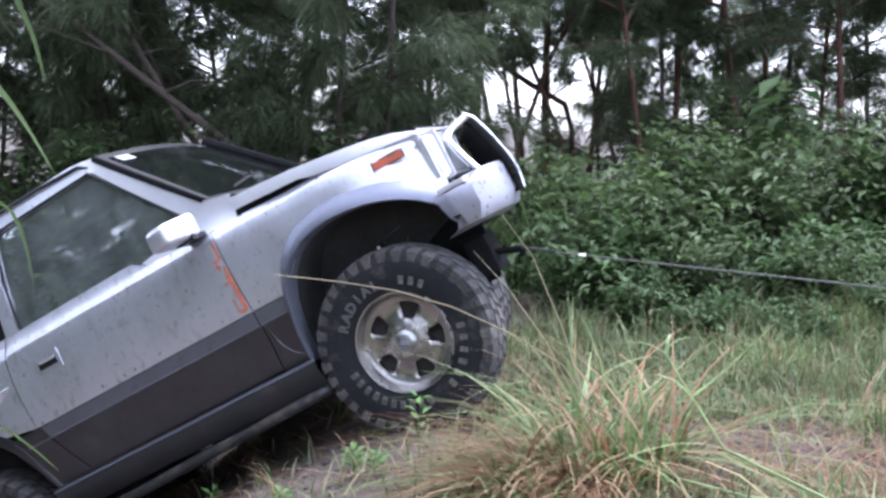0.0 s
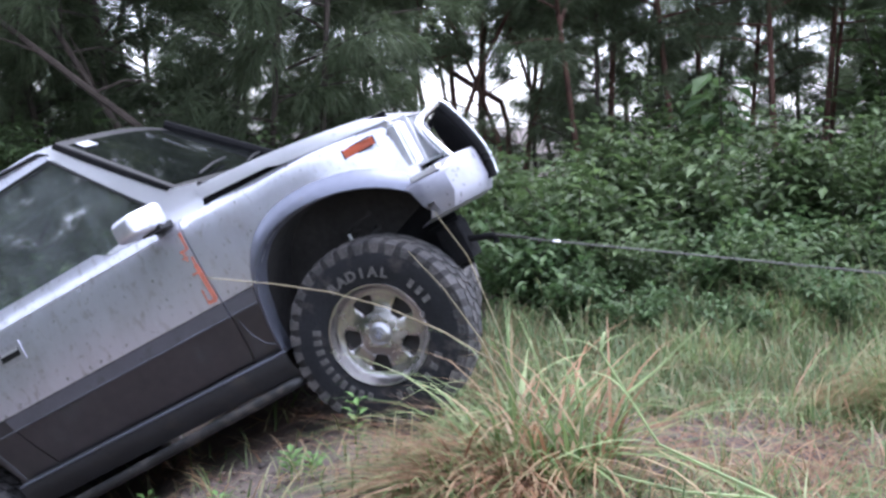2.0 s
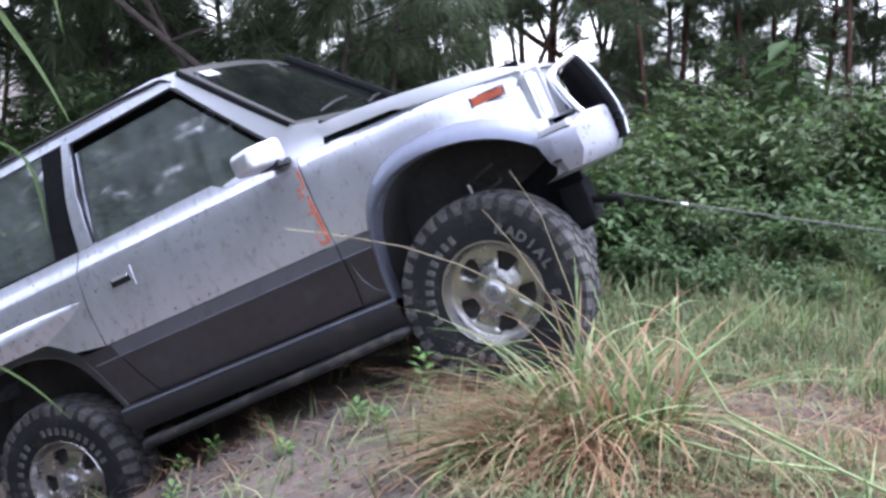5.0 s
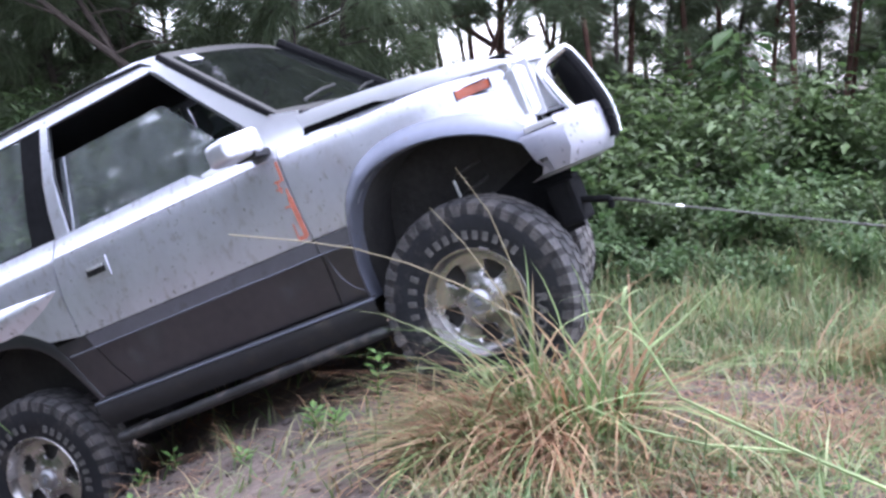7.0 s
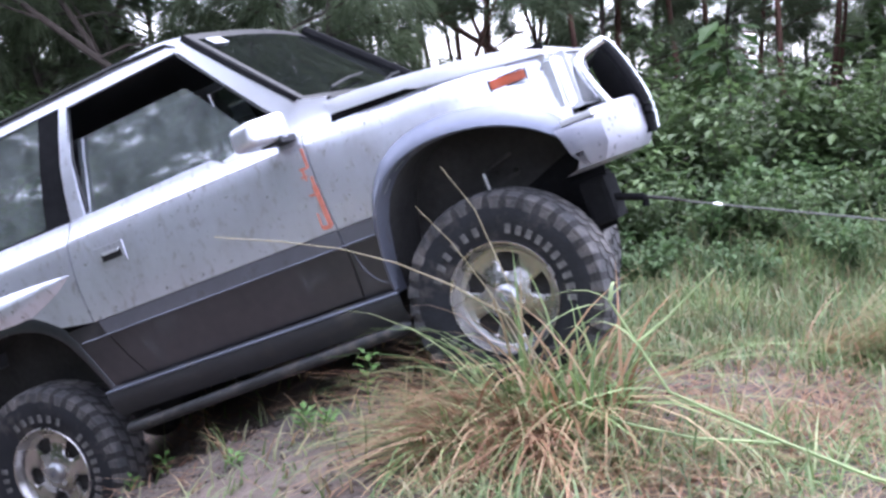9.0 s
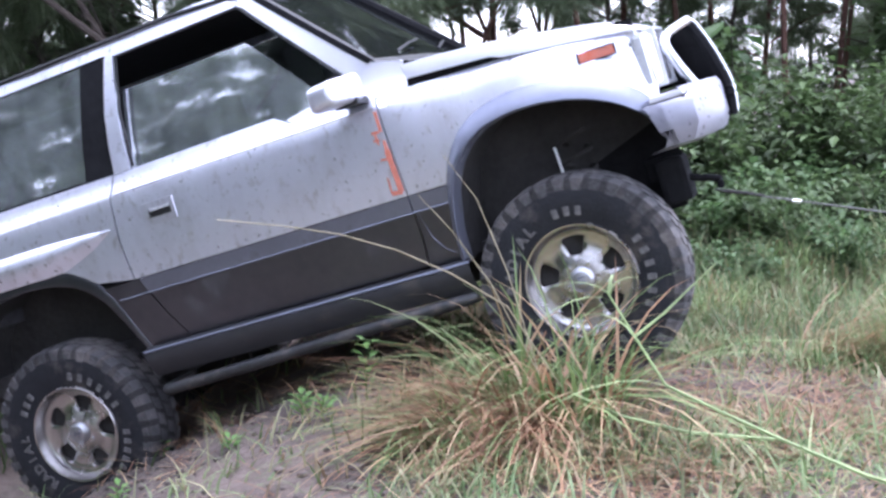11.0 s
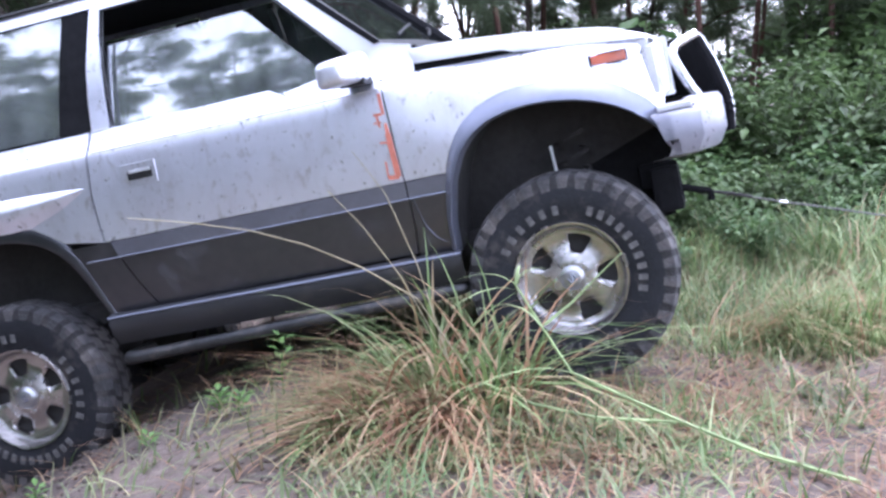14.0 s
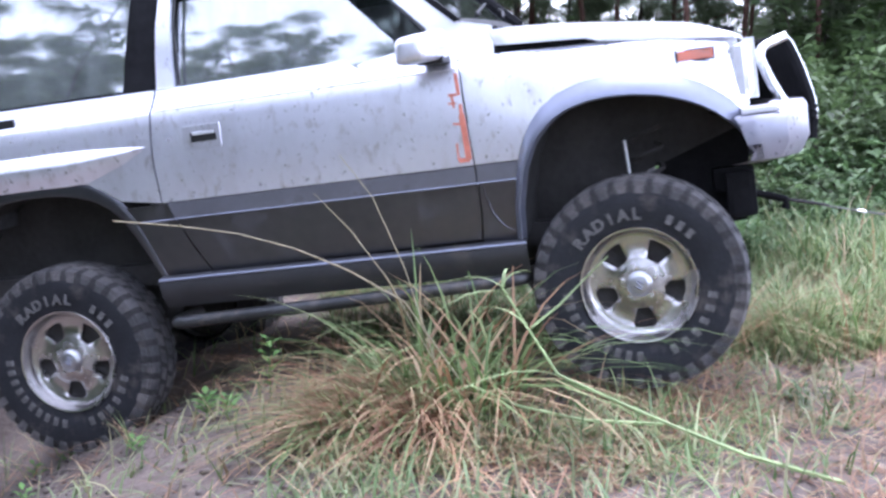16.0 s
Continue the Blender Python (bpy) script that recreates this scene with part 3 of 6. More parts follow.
def hood(car):
    rows = []
    for i in range(19):
        s = i / 18
        rear, front = 1.80, 2.578
        row = []
        drop = 0.045 * max(0.0, (s - 0.78) / 0.22) ** 1.6
        edge = 0.762 - 0.016 * s - 0.060 * s * s - drop * 0.5
        low = float(np.interp(s, [0, 0.40, 0.44, 1], [0.746, 0.726, 0.711, 0.664]))
        crown = 0.814 - 0.046 * s - 0.070 * s * s - drop
        wid = 0.752 - 0.085 * s ** 3
        for k in range(-12, 13):
            u = k / 12
            a = abs(u)
            y = wid * u
            x = (rear - 0.10 * (1 - a ** 2)) * (1 - s) + (front + 0.05 * (1 - a ** 2)) * s
            if a > 0.985:
                z, y = low, wid * (1 if u > 0 else -1)
            elif a > 0.9:
                z = edge + 0.026 * (1 - s)
                y = (wid - 0.012) * (1 if u > 0 else -1)
            else:
                z = edge + 0.03 * (1 - s) + (crown - edge - 0.03 * (1 - s)) * (1 - (a / 0.95) ** 2.6)
            row.append((x, y, z))
        rows.append(row)
    bm = bmesh.new()
    sheet(bm, rows)
    part("hood", bm, CLEAN, car, "silver hood standing slightly proud of the fender", True)
    # black sheets for the shade under the hood edge and at its rear corner
    for side in (-1, 1):
        panel("hood_notch", [(1.790, 0.708), (1.792, 0.80), (1.806, 0.80), (1.835, 0.735), (1.95, 0.722), (1.95, 0.706)], MATTE, car, side, -0.002, 0.01)
    for side in (-1, 1):
        bm = bmesh.new()
        sheet(bm, [[(1.80, side * 0.728, 0.66), (1.80, side * 0.728, 0.75)], [(2.58, side * 0.645, 0.63), (2.58, side * 0.645, 0.69)]], (0, -side * 0.01, 0))
        part("hood_gap", bm, MATTE, car)


def roof(car):
    rows = []
    for i in range(12):
        s = i / 11
        x = -0.78 + 1.98 * s
        row = []
        for k in range(-10, 11):
            u = k / 10
            row.append((x + 0.03 * (1 - u * u) * s, 0.585 * u, 1.268 + 0.018 * (1 - abs(u) ** 2.5) - (0.02 if s > 0.95 else 0)))
        rows.append(row)
    bm = bmesh.new()
    sheet(bm, rows)
    part("roof", bm, CLEAN, car, "silver roof skin", True)


def windscreen(car):
    def p(u, v):
        # u across -1..1, v from base to top
        y = u * (0.67 * (1 - v) + 0.565 * v)
        x = 1.672 * (1 - v) + 1.240 * v + 0.040 * (1 - u * u)
        z = 0.838 * (1 - v) + 1.250 * v + 0.008 * (1 - u * u) * v
        return (x, y, z)
    bm = bmesh.new()
    sheet(bm, [[p(u * 0.95, v) for u in np.linspace(-1, 1, 17)] for v in np.linspace(0.03, 0.95, 9)], (-0.004, 0, -0.004))
    part("windscreen", bm, SCREEN_GLASS, car, "raked windscreen reflecting the trees", True)
    for name, us, vs in (("screen_frame", [(-1.0, -0.95), (0.95, 1.0)], None), ):
        for a, b in us:
            bm = bmesh.new()
            sheet(bm, [[p(a, v), p(b, v)] for v in np.linspace(0, 1, 9)], (-0.012, 0, -0.012))
            part(name, bm, BLACK, car, "", True)
    for a, b in ((0.95, 1.03), (-0.05, 0.03)):
        bm = bmesh.new()
        sheet(bm, [[p(u, a) for u in np.linspace(-1, 1, 17)], [p(u, b) for u in np.linspace(-1, 1, 17)]], (-0.012, 0, -0.012))
        part("screen_frame", bm, BLACK, car, "", True)
    # matte black bar that thickens the far pillar
    bm = bmesh.new()
    tube(bm, [Vector(p(0.99, v)) + Vector((0.012, 0, 0.012)) for v in np.linspace(-0.02, 1.02, 7)], 0.026, 8)
    part("far_pillar_trim", bm, MATTE, car, "matte black bar along the far windscreen pillar", True)
    # sticker in the upper corner, raised just off the glass
    bm = bmesh.new()
    q = [Vector(p(u, v)) + Vector((0.004, 0, 0.004)) for u, v in ((-0.90, 0.93), (-0.74, 0.93), (-0.74, 0.84), (-0.90, 0.84))]
    bm.faces.new([bm.verts.new(c) for c in q])
    ext = bmesh.ops.extrude_face_region(bm, geom=bm.faces[:])
    for v in ext["geom"]:
        if isinstance(v, bmesh.types.BMVert):
            v.co += Vector((0.001, 0, 0.001))
    part("sticker", bm, PAPER, car, "white sticker in the corner of the windscreen")
    # wipers
    for y0 in (-0.45, 0.10):
        bm = bmesh.new()
        a = Vector(p(y0 / 0.67, 0.04)) + Vector((0.012, 0, 0.012))
        b = Vector(p((y0 + 0.46) / 0.67, 0.17)) + Vector((0.014, 0, 0.014))
        tube(bm, [a, (a + b) / 2 + Vector((0.008, 0, 0.008)), b], 0.006, 6)
        part("wiper", bm, BLACK, car, "", True)
    bm = bmesh.new()
    sheet(bm, [[(1.675 + 0.040 * (1 - u * u), u * 0.68, 0.830) for u in np.linspace(-1, 1, 13)], [(1.79 - 0.1 * (1 - 0) * (1 - u * u) + 0.06, u * 0.70, 0.785 + 0.02 * (1 - u * u)) for u in np.linspace(-1, 1, 13)]])
    part("scuttle", bm, BLACK, car, "", True)


def front_end(car):
    # nose panel with lamps
    bm = bmesh.new()
    box(bm, 2.50, 2.575, -0.60, 0.60, 0.40, 0.675, 0.01)
    part("grille_panel", bm, MATTE, car, "dark grille opening")
    for z in (0.47, 0.52, 0.57, 0.62):
        bm = bmesh.new()
        box(bm, 2.575, 2.60, -0.36, 0.36, z - 0.008, z + 0.008, 0.003)
        part("grille_slat", bm, BLACK, car)
    for side in (-1, 1):
        bm = bmesh.new()
        a, b = sorted((side * 0.40, side * 0.61))
        box(bm, 2.56, 2.635, a, b, 0.455, 0.635, 0.018)
        lamp = part("headlamp", bm, LENS, car, "rectangular headlamp with clear lens", True)
        bm = bmesh.new()
        box(bm, 2.60, 2.640, a - 0.012, a, 0.445, 0.645, 0.003)
        box(bm, 2.60, 2.640, b, b + 0.012, 0.445, 0.645, 0.003)
        box(bm, 2.60, 2.640, a, b, 0.445, 0.455, 0.002)
        box(bm, 2.60, 2.640, a, b, 0.635, 0.645, 0.002)
        part("lamp_surround", bm, CLEAN, lamp)
        a, b = sorted((side * 0.625, side * 0.668))
        bm = bmesh.new()
        r = bmesh.ops.create_cube(bm, size=1)
        for v in r["verts"]:
            out = v.co.y * side > 0
            v.co = Vector(((2.56 if v.co.x < 0 else (2.606 if out else 2.632)), side * (0.672 if out else 0.622), 0.452 if v.co.z < 0 else 0.632))
        bmesh.ops.bevel(bm, geom=bm.edges[:], offset=0.010, segments=3, affect="EDGES")
        part("corner_lamp", bm, LENS, car, "clear wrap-around corner lamp", True)
        bm = bmesh.new()
        a, b = sorted((side * 0.36, side * 0.655))
        box(bm, 2.50, 2.585, a, b, 0.62, 0.656, 0.008)
        part("lamp_brow", bm, CLEAN, car)
        bm = bmesh.new()
        r = bmesh.ops.create_cube(bm, size=1)
        for v in r["verts"]:
            x = 2.392 if v.co.x < 0 else 2.506
            v.co = Vector((x, side * (half(x, 0.62) + (0.012 if v.co.y * side > 0 else -0.004)), 0.612 + (0.016 if v.co.z > 0 else -0.016)))
        bmesh.ops.bevel(bm, geom=bm.edges[:], offset=0.003, segments=2, affect="EDGES")
        mk = part("side_marker", bm, ORANGE, car, "orange side marker lens")
        bm = bmesh.new()
        for x0, x1, z0, z1 in ((2.387, 2.392, 0.592, 0.632), (2.506, 2.511, 0.592, 0.632), (2.392, 2.506, 0.592, 0.596), (2.392, 2.506, 0.628, 0.632)):
            y = side * (half((x0 + x1) / 2, 0.62) + 0.003)
            box(bm, x0, x1, y - 0.006, y + 0.006, z0, z1)
        part("marker_rim", bm, BLACK, mk)
    # bumper: a folded steel wedge with wings
    plan = [(2.575, 0.775), (2.63, 0.775), (2.715, 0.762), (2.774, 0.67), (2.792, 0.56), (2.795, 0.45)]
    plan = [(x, -y) for x, y in plan] + [(2.70, -0.26), (2.62, -0.06), (2.56, 0.15), (2.51, 0.40), (2.47, 0.66)]
    rows = []
    for i, (x, y) in enumerate(plan):
        up = 0.385 if abs(y) > 0.7 else 0.415
        back = 0.0 if i not in (0, len(plan) - 1) else 0.045
        rows.append([(x - 0.10 if abs(y) < 0.7 else x, y * (0.9 if abs(y) >= 0.7 else 1), up + 0.012), (x - 0.012, y * 0.985, up + 0.008), (x, y, up - 0.01), (x + back * 0.5, y, 0.30), (x - 0.03 + back * 2, y * 0.985, 0.248),
                     (x - 0.09 + back * 2, y * 0.93, 0.236)])
    bm = bmesh.new()
    sheet(bm, rows, (-0.012, 0, 0))
    part("front_bumper", bm, BUMPER, car, "white-silver folded steel bumper, scraped", True)
    for side in (-1,):
        bm = bmesh.new()
        a, b = sorted((side * 0.60, side * 0.745))
        box(bm, 2.575, 2.69, a, b, 0.398, 0.420, 0.006)
        part("bumper_filler", bm, CLEAN, car)
        # black bar puts the shade under the filler into its colour
        bm = bmesh.new()
        a, b = sorted((side * 0.58, side * 0.755))
        box(bm, 2.57, 2.695, a, b, 0.378, 0.394, 0.002)
        part("bumper_gap", bm, MATTE, car)
    # guard hoop of two tubes over the lamp
    bm = bmesh.new()
    tube(bm, rounded([(2.735, -0.60, 0.38), (2.690, -0.58, 0.47), (2.642, -0.56, 0.600), (2.745, -0.51, 0.632)], 0.06, 6), 0.018, 12)
    hoop = part("bull_bar", bm, STEEL, car, "bright steel guard hoop above the bumper", True)
    edge = [(2.728, 0.640), (2.752, 0.618), (2.785, 0.53), (2.812, 0.42), (2.818, 0.36), (2.806, 0.285)]
    for name, y, r, dx, m, label in (("hoop_edge", -0.50, 0.019, -0.008, MATTE, "dark rubber edge of the guard"), ("hoop_rim", -0.47, 0.006, 0.008, STEEL, "bright rim of the guard")):
        bm = bmesh.new()
        tube(bm, rounded([(x + dx, y, z + dx * 0.5) for x, z in edge], 0.05, 4), r, 8)
        part(name, bm, m, hoop, label, True)
    bm = bmesh.new()
    tube(bm, [(2.735, -0.47, 0.632), (2.725, -0.2, 0.625), (2.68, 0.2, 0.605)], 0.014, 8)
    part("hoop_crossbar", bm, MATTE, hoop, "", True)
    bm = bmesh.new()
    sheet(bm, [[(2.792, -0.50, 0.40), (2.73, 0.05, 0.40)], [(2.772, -0.49, 0.53), (2.71, 0.05, 0.50)], [(2.735, -0.48, 0.625), (2.70, 0.05, 0.59)]], (-0.01, 0, 0))
    part("guard_panel", bm, MATTE, hoop, "black mesh panel inside the guard")
    bm = bmesh.new()
    box(bm, 2.57, 2.645, -0.300, -0.10, 0.43, 0.610, 0.008)
    part("grille_insert", bm, MATTE, car, "dark grille insert beside the lamp")
    bm = bmesh.new()
    box(bm, 2.57, 2.640, -0.412, -0.304, 0.45, 0.606, 0.012)
    part("inner_lamp", bm, LENS, car, "clear inner lamp lens", True)
    bm = bmesh.new()
    sheet(bm, [[(2.26, -0.45, 0.36), (2.60, -0.45, 0.36)], [(2.30, -0.45, 0.0), (2.56, -0.45, 0.02)]], (0, 0.01, 0))
    part("front_apron", bm, MATTE, car, "dark inner apron behind the bumper")
    # winch plate and hook under the bumper
    bm = bmesh.new()
    box(bm, 2.46, 2.60, -0.50, -0.22, 0.13, 0.215, 0.02)
    box(bm, 2.50, 2.60, -0.55, -0.40, 0.04, 0.20, 0.02)
    part("winch_mount", bm, MATTE, car, "black winch plate and fairlead")
    bm = bmesh.new()
    tube(bm, rounded([(2.58, -0.50, 0.12), (2.64, -0.50, 0.10), (2.70, -0.50, 0.08), (2.69, -0.50, 0.05)], 0.03), 0.013, 8)
    part("tow_hook", bm, MATTE, car, "black tow hook", True)


def underbody(car):
    bm = bmesh.new()
    box(bm, -0.75, 2.45, -0.56, 0.56, 0.02, 0.10)
    part("floor_pan", bm, UNDER, car)
    for y in (-0.42, 0.42):
        bm = bmesh.new()
        box(bm, -0.80, 2.36, y - 0.045, y + 0.045, -0.05, 0.06, 0.01)
        part("chassis_rail", bm, UNDER, car)
    for x0, line in ((2.2, F_IN), (0.0, R_IN)):
        for side in (-1, 1):
            bm = bmesh.new()
            rows = [[(x, side * 0.45, z + 0.02), (x, side * (half(x, z) - 0.004), z)] for x, z in line]
            sheet(bm, rows, (0, 0, 0.006))
            part("wheel_arch_liner", bm, UNDER, car, "", True)
            bm = bmesh.new()
            face = bm.faces.new([bm.verts.new((x, side * 0.46, z + 0.02)) for x, z in line])
            ext = bmesh.ops.extrude_face_region(bm, geom=[face])
            for v in ext["geom"]:
                if isinstance(v, bmesh.types.BMVert):
                    v.co.y -= side * 0.02
            part("arch_wall", bm, UNDER, car)
    bm = bmesh.new()
    tube(bm, [(0, -0.66, -0.13), (0, 0.66, -0.13)], 0.045, 10)
    bmesh.ops.create_uvsphere(bm, u_segments=12, v_segments=8, radius=0.13, matrix=Matrix.Translation((0, 0.1, -0.13)))
    part("rear_axle", bm, UNDER, car, "", True)
    bm = bmesh.new()
    tube(bm, [(2.2, -0.66, -0.08), (2.2, 0.66, -0.08)], 0.04, 10)
    part("front_axle", bm, UNDER, car, "", True)
    for side in (-1, 1):
        bm = bmesh.new()
        tube(bm, [(2.185, side * 0.52, 0.04), (2.168, side * 0.50, 0.35)], 0.0065, 8)
        rod = part("shock_absorber", bm, SHOCK, car, "bright shock-absorber rod", True)
        bm = bmesh.new()
        tube(bm, [(2.19, side * 0.525, -0.06), (2.178, side * 0.512, 0.14)], 0.026, 10)
        part("shock_body", bm, BLACK, rod, "", True)
        bm = bmesh.new()
        turns = [(2.24 + 0.055 * math.cos(k * 0.5), side * 0.50 + 0.055 * math.sin(k * 0.5), -0.05 + k * 0.0058) for k in range(76)]
        tube(bm, turns, 0.008, 6)
        part("coil_spring", bm, UNDER, car, "", True)
        bm = bmesh.new()
        box(bm, 2.02, 2.40, min(side * 0.42, side * 0.66), max(side * 0.42, side * 0.66), -0.12, -0.07, 0.02)
        part("control_arm", bm, UNDER, car)


def interior(car):
    bm = bmesh.new()
    box(bm, 1.30, 1.66, -0.62, 0.62, 0.48, 0.80, 0.05)
    part("dashboard", bm, BLACK, car, "", True)
    for y in (-0.34, 0.34):
        bm = bmesh.new()
        box(bm, 0.55, 1.05, y - 0.23, y + 0.23, 0.28, 0.44, 0.05)
        seat = part("front_seat", bm, SEAT, car, "dark cloth front seat", True)
        bm = bmesh.new()
        r = box(bm, 0.42, 0.56, y - 0.22, y + 0.22, 0.42, 0.92, 0.05)
        part("seat_back", bm, SEAT, seat, "", True)
        bm = bmesh.new()
        box(bm, 0.41, 0.50, y - 0.12, y + 0.12, 0.95, 1.10, 0.03)
        part("headrest", bm, SEAT, seat, "", True)
    bm = bmesh.new()
    box(bm, -0.45, -0.30, -0.58, 0.58, 0.30, 0.90, 0.05)
    part("rear_bench", bm, SEAT, car, "", True)
    bm = bmesh.new()
    ring = [(1.20 - 0.08 * math.sin(a), -0.34 + 0.18 * math.cos(a), 0.72 + 0.16 * math.sin(a)) for a in np.linspace(0, 2 * math.pi, 25)]
    tube(bm, ring, 0.014, 6, caps=False)
    tube(bm, [(1.20, -0.34, 0.72), (1.40, -0.34, 0.62)], 0.02, 6)
    part("steering_wheel", bm, BLACK, car, "", True)
    bm = bmesh.new()
    box(bm, -0.70, 1.14, -0.55, 0.55, 1.225, 1.245, 0.005)
    part("headlining", bm, SEAT, car)
    bm = bmesh.new()
    box(bm, -0.84, -0.78, -0.60, 0.60, 0.10, 1.22, 0.02)
    part("tailgate", bm, SILVER, car)


def decal(door, side):
    """Remains of an orange decal down the front edge of the door."""
    def strip(x0, z0, x1, z1, w):
        bm = bmesh.new()
        a, b = Vector((x0, 0, z0)), Vector((x1, 0, z1))
        n = (b - a).normalized().cross(Vector((0, 1, 0))) * w * 0.75
        q = [a + n, b + n, b - n, a - n]
        for v in q:
            v.y = side * (half(v.x, v.z) + 0.0015)
        f = bm.faces.new([bm.verts.new(v) for v in q])
        ext = bmesh.ops.extrude_face_region(bm, geom=[f])
        for v in ext["geom"]:
            if isinstance(v, bmesh.types.BMVert):
                v.co.y += side * 0.0012
        part("decal_stroke", bm, DECAL, door, "peeling orange decal stroke")
    strip(1.657, 0.66, 1.664, 0.50, 0.008)
    strip(1.663, 0.52, 1.668, 0.365, 0.014)
    strip(1.632, 0.367, 1.670, 0.364, 0.010)
    strip(1.634, 0.425, 1.632, 0.367, 0.004)
    strip(1.630, 0.492, 1.660, 0.488, 0.005)
    strip(1.625, 0.590, 1.655, 0.588, 0.006)
    strip(1.622, 0.562, 1.650, 0.560, 0.004)
    strip(1.636, 0.590, 1.640, 0.545, 0.005)


TYRE_R = 0.367


def revolve(bm, profile, n=64):
    """Revolve (y, r) points round the y axis."""
    rings = [[bm.verts.new((r * math.sin(2 * math.pi * k / n), y, r * math.cos(2 * math.pi * k / n))) for k in range(n)] for y, r in profile]
    for a, b in zip(rings, rings[1:]):
        for k in range(n):
            bm.faces.new((a[k], a[(k + 1) % n], b[(k + 1) % n], b[k]))
    return bm


def wheel(car, name="road_wheel"):
    """A wheel with its outer face towards -y, spinning round y."""
    hubo = new(name)
    hubo.parent = car
    tagged(hubo, "muddy off-road tyre on a five-hole alloy rim")
    R = TYRE_R
    bm = bmesh.new()
    revolve(bm, [(-0.085, 0.190), (-0.106, 0.202), (-0.120, 0.240), (-0.126, 0.285), (-0.123, 0.318)], 72)
    revolve(bm, [(0.123, 0.318), (0.126, 0.285), (0.120, 0.240), (0.106, 0.202), (0.085, 0.19)], 72)
    tyre = part("tyre", bm, RUBBER, hubo, "black off-road tyre with pale raised letters", True)
    bm = bmesh.new()
    revolve(bm, [(-0.123, 0.318), (-0.119, 0.335), (-0.112, R - 0.016), (-0.095, R - 0.007), (0, R - 0.004), (0.095, R - 0.007), (0.112, R - 0.016), (0.119, 0.335), (0.123, 0.318)], 72)
    part("tread_base", bm, CAKED, hubo, "mud-caked tread carcass", True)
    # tread blocks: two shoulder rows and two centre rows
    verts, faces = [], []

    def block(a0, a1, y0, y1, r0, r1, skew=0.0, wrap=False):
        i = len(verts)
        for r in (r0, r1):
            for a, y in ((a0, y0), (a1, y0), (a1 + skew, y1), (a0 + skew, y1)):
                rr = r - (0.012 if (abs(y) > 0.11 and r == r1) else 0)
                verts.append((rr * math.sin(a), y, rr * math.cos(a)))
        faces.extend([(i + 4, i + 5, i + 6, i + 7), (i, i + 1, i + 5, i + 4), (i + 1, i + 2, i + 6, i + 5), (i + 2, i + 3, i + 7, i + 6), (i + 3, i, i + 4, i + 7)])
    n = 34
    for k in range(n):
        a = 2 * math.pi * k / n
        da = 2 * math.pi / n
        long = 0.012 if k % 2 else 0.0
        for s in (-1, 1):
            block(a, a + da * 0.62, s * (0.119 + long * 0.3), s * 0.066, R - 0.03, R, 0.02)
            block(a + da * 0.05, a + da * 0.57, s * 0.1235, s * 0.115, R - 0.050 - long * 1.5, R - 0.014)
            block(a + da * 0.4, a + da * 1.1, s * 0.055, s * 0.008, R - 0.02, R, -s * 0.05)
    me = bpy.data.meshes.new("tread")
    me.from_pydata(verts, [], faces)
    me.materials.append(TREAD)
    ob = new("tread", me)
    ob.parent = hubo
    tagged(ob, "chunky tread blocks caked with grey mud")
    # letters on the sidewall
    letters(tyre)
    # rim: outer lip, flared barrel
    bm = bmesh.new()
    revolve(bm, [(-0.098, 0.202), (-0.112, 0.201), (-0.118, 0.197), (-0.116, 0.191), (-0.104, 0.187), (-0.090, 0.180), (-0.070, 0.174), (0.08, 0.172)], 60)
    rim = part("rim", bm, RIM, hubo, "muddy polished alloy rim", True)
    # face with five broad spokes between rounded windows
    bm = bmesh.new()
    rad = [0.040, 0.056, 0.070, 0.084, 0.100, 0.120, 0.140, 0.158, 0.176]
    depth = [-0.080, -0.080, -0.076, -0.066, -0.058, -0.054, -0.055, -0.060, -0.072]
    r_in, r_out = 0.086, 0.154

    def window_half(r):
        t = (r - r_in) / (r_out - r_in)
        if not 0 < t < 1:
            return 0.0
        width = 0.021 + 0.024 * t
        ends = min(1, t * 5, (1 - t) * 6)
        return width * math.sqrt(1 - (1 - ends) ** 2) / r
    levels = sorted(set([0.040, 0.052, 0.064, 0.075, 0.082, r_in, r_out, 0.160, 0.168, 0.176] +
                        [r_in + (r_out - r_in) * t for t in (0.006, 0.025, 0.06, 0.11, 0.2, 0.35, 0.5, 0.65, 0.8, 0.87, 0.93, 0.965, 0.985, 0.997)]))
    fs = []
    for sector in range(5):
        for turn in (-1, 1):
            rows = []
            for r in levels:
                h = window_half(r)
                row = []
                for j in range(8):
                    u = j / 7
                    a = sector * 2 * math.pi / 5 + turn * (h + (math.pi / 5 - h) * u)
                    crown = 0.005 * min(1.0, u * 4) * min(1.0, max(0.0, (r - 0.074) / 0.015), max(0.0, (0.166 - r) / 0.012))
                    row.append(bm.verts.new((r * math.sin(a), float(np.interp(r, rad, depth)) - crown, r * math.cos(a))))
                rows.append(row)
            for i in range(len(levels) - 1):
                if levels[i + 1] <= r_in or levels[i] >= r_out or window_half((levels[i] + levels[i + 1]) / 2) > 0:
                    for j in range(7):
                        fs.append(bm.faces.new((rows[i][j], rows[i][j + 1], rows[i + 1][j + 1], rows[i + 1][j])))
    bmesh.ops.remove_doubles(bm, verts=bm.verts[:], dist=0.00015)
    ext = bmesh.ops.extrude_face_region(bm, geom=bm.faces[:])
    for v in ext["geom"]:
        if isinstance(v, bmesh.types.BMVert):
            v.co.y += 0.030
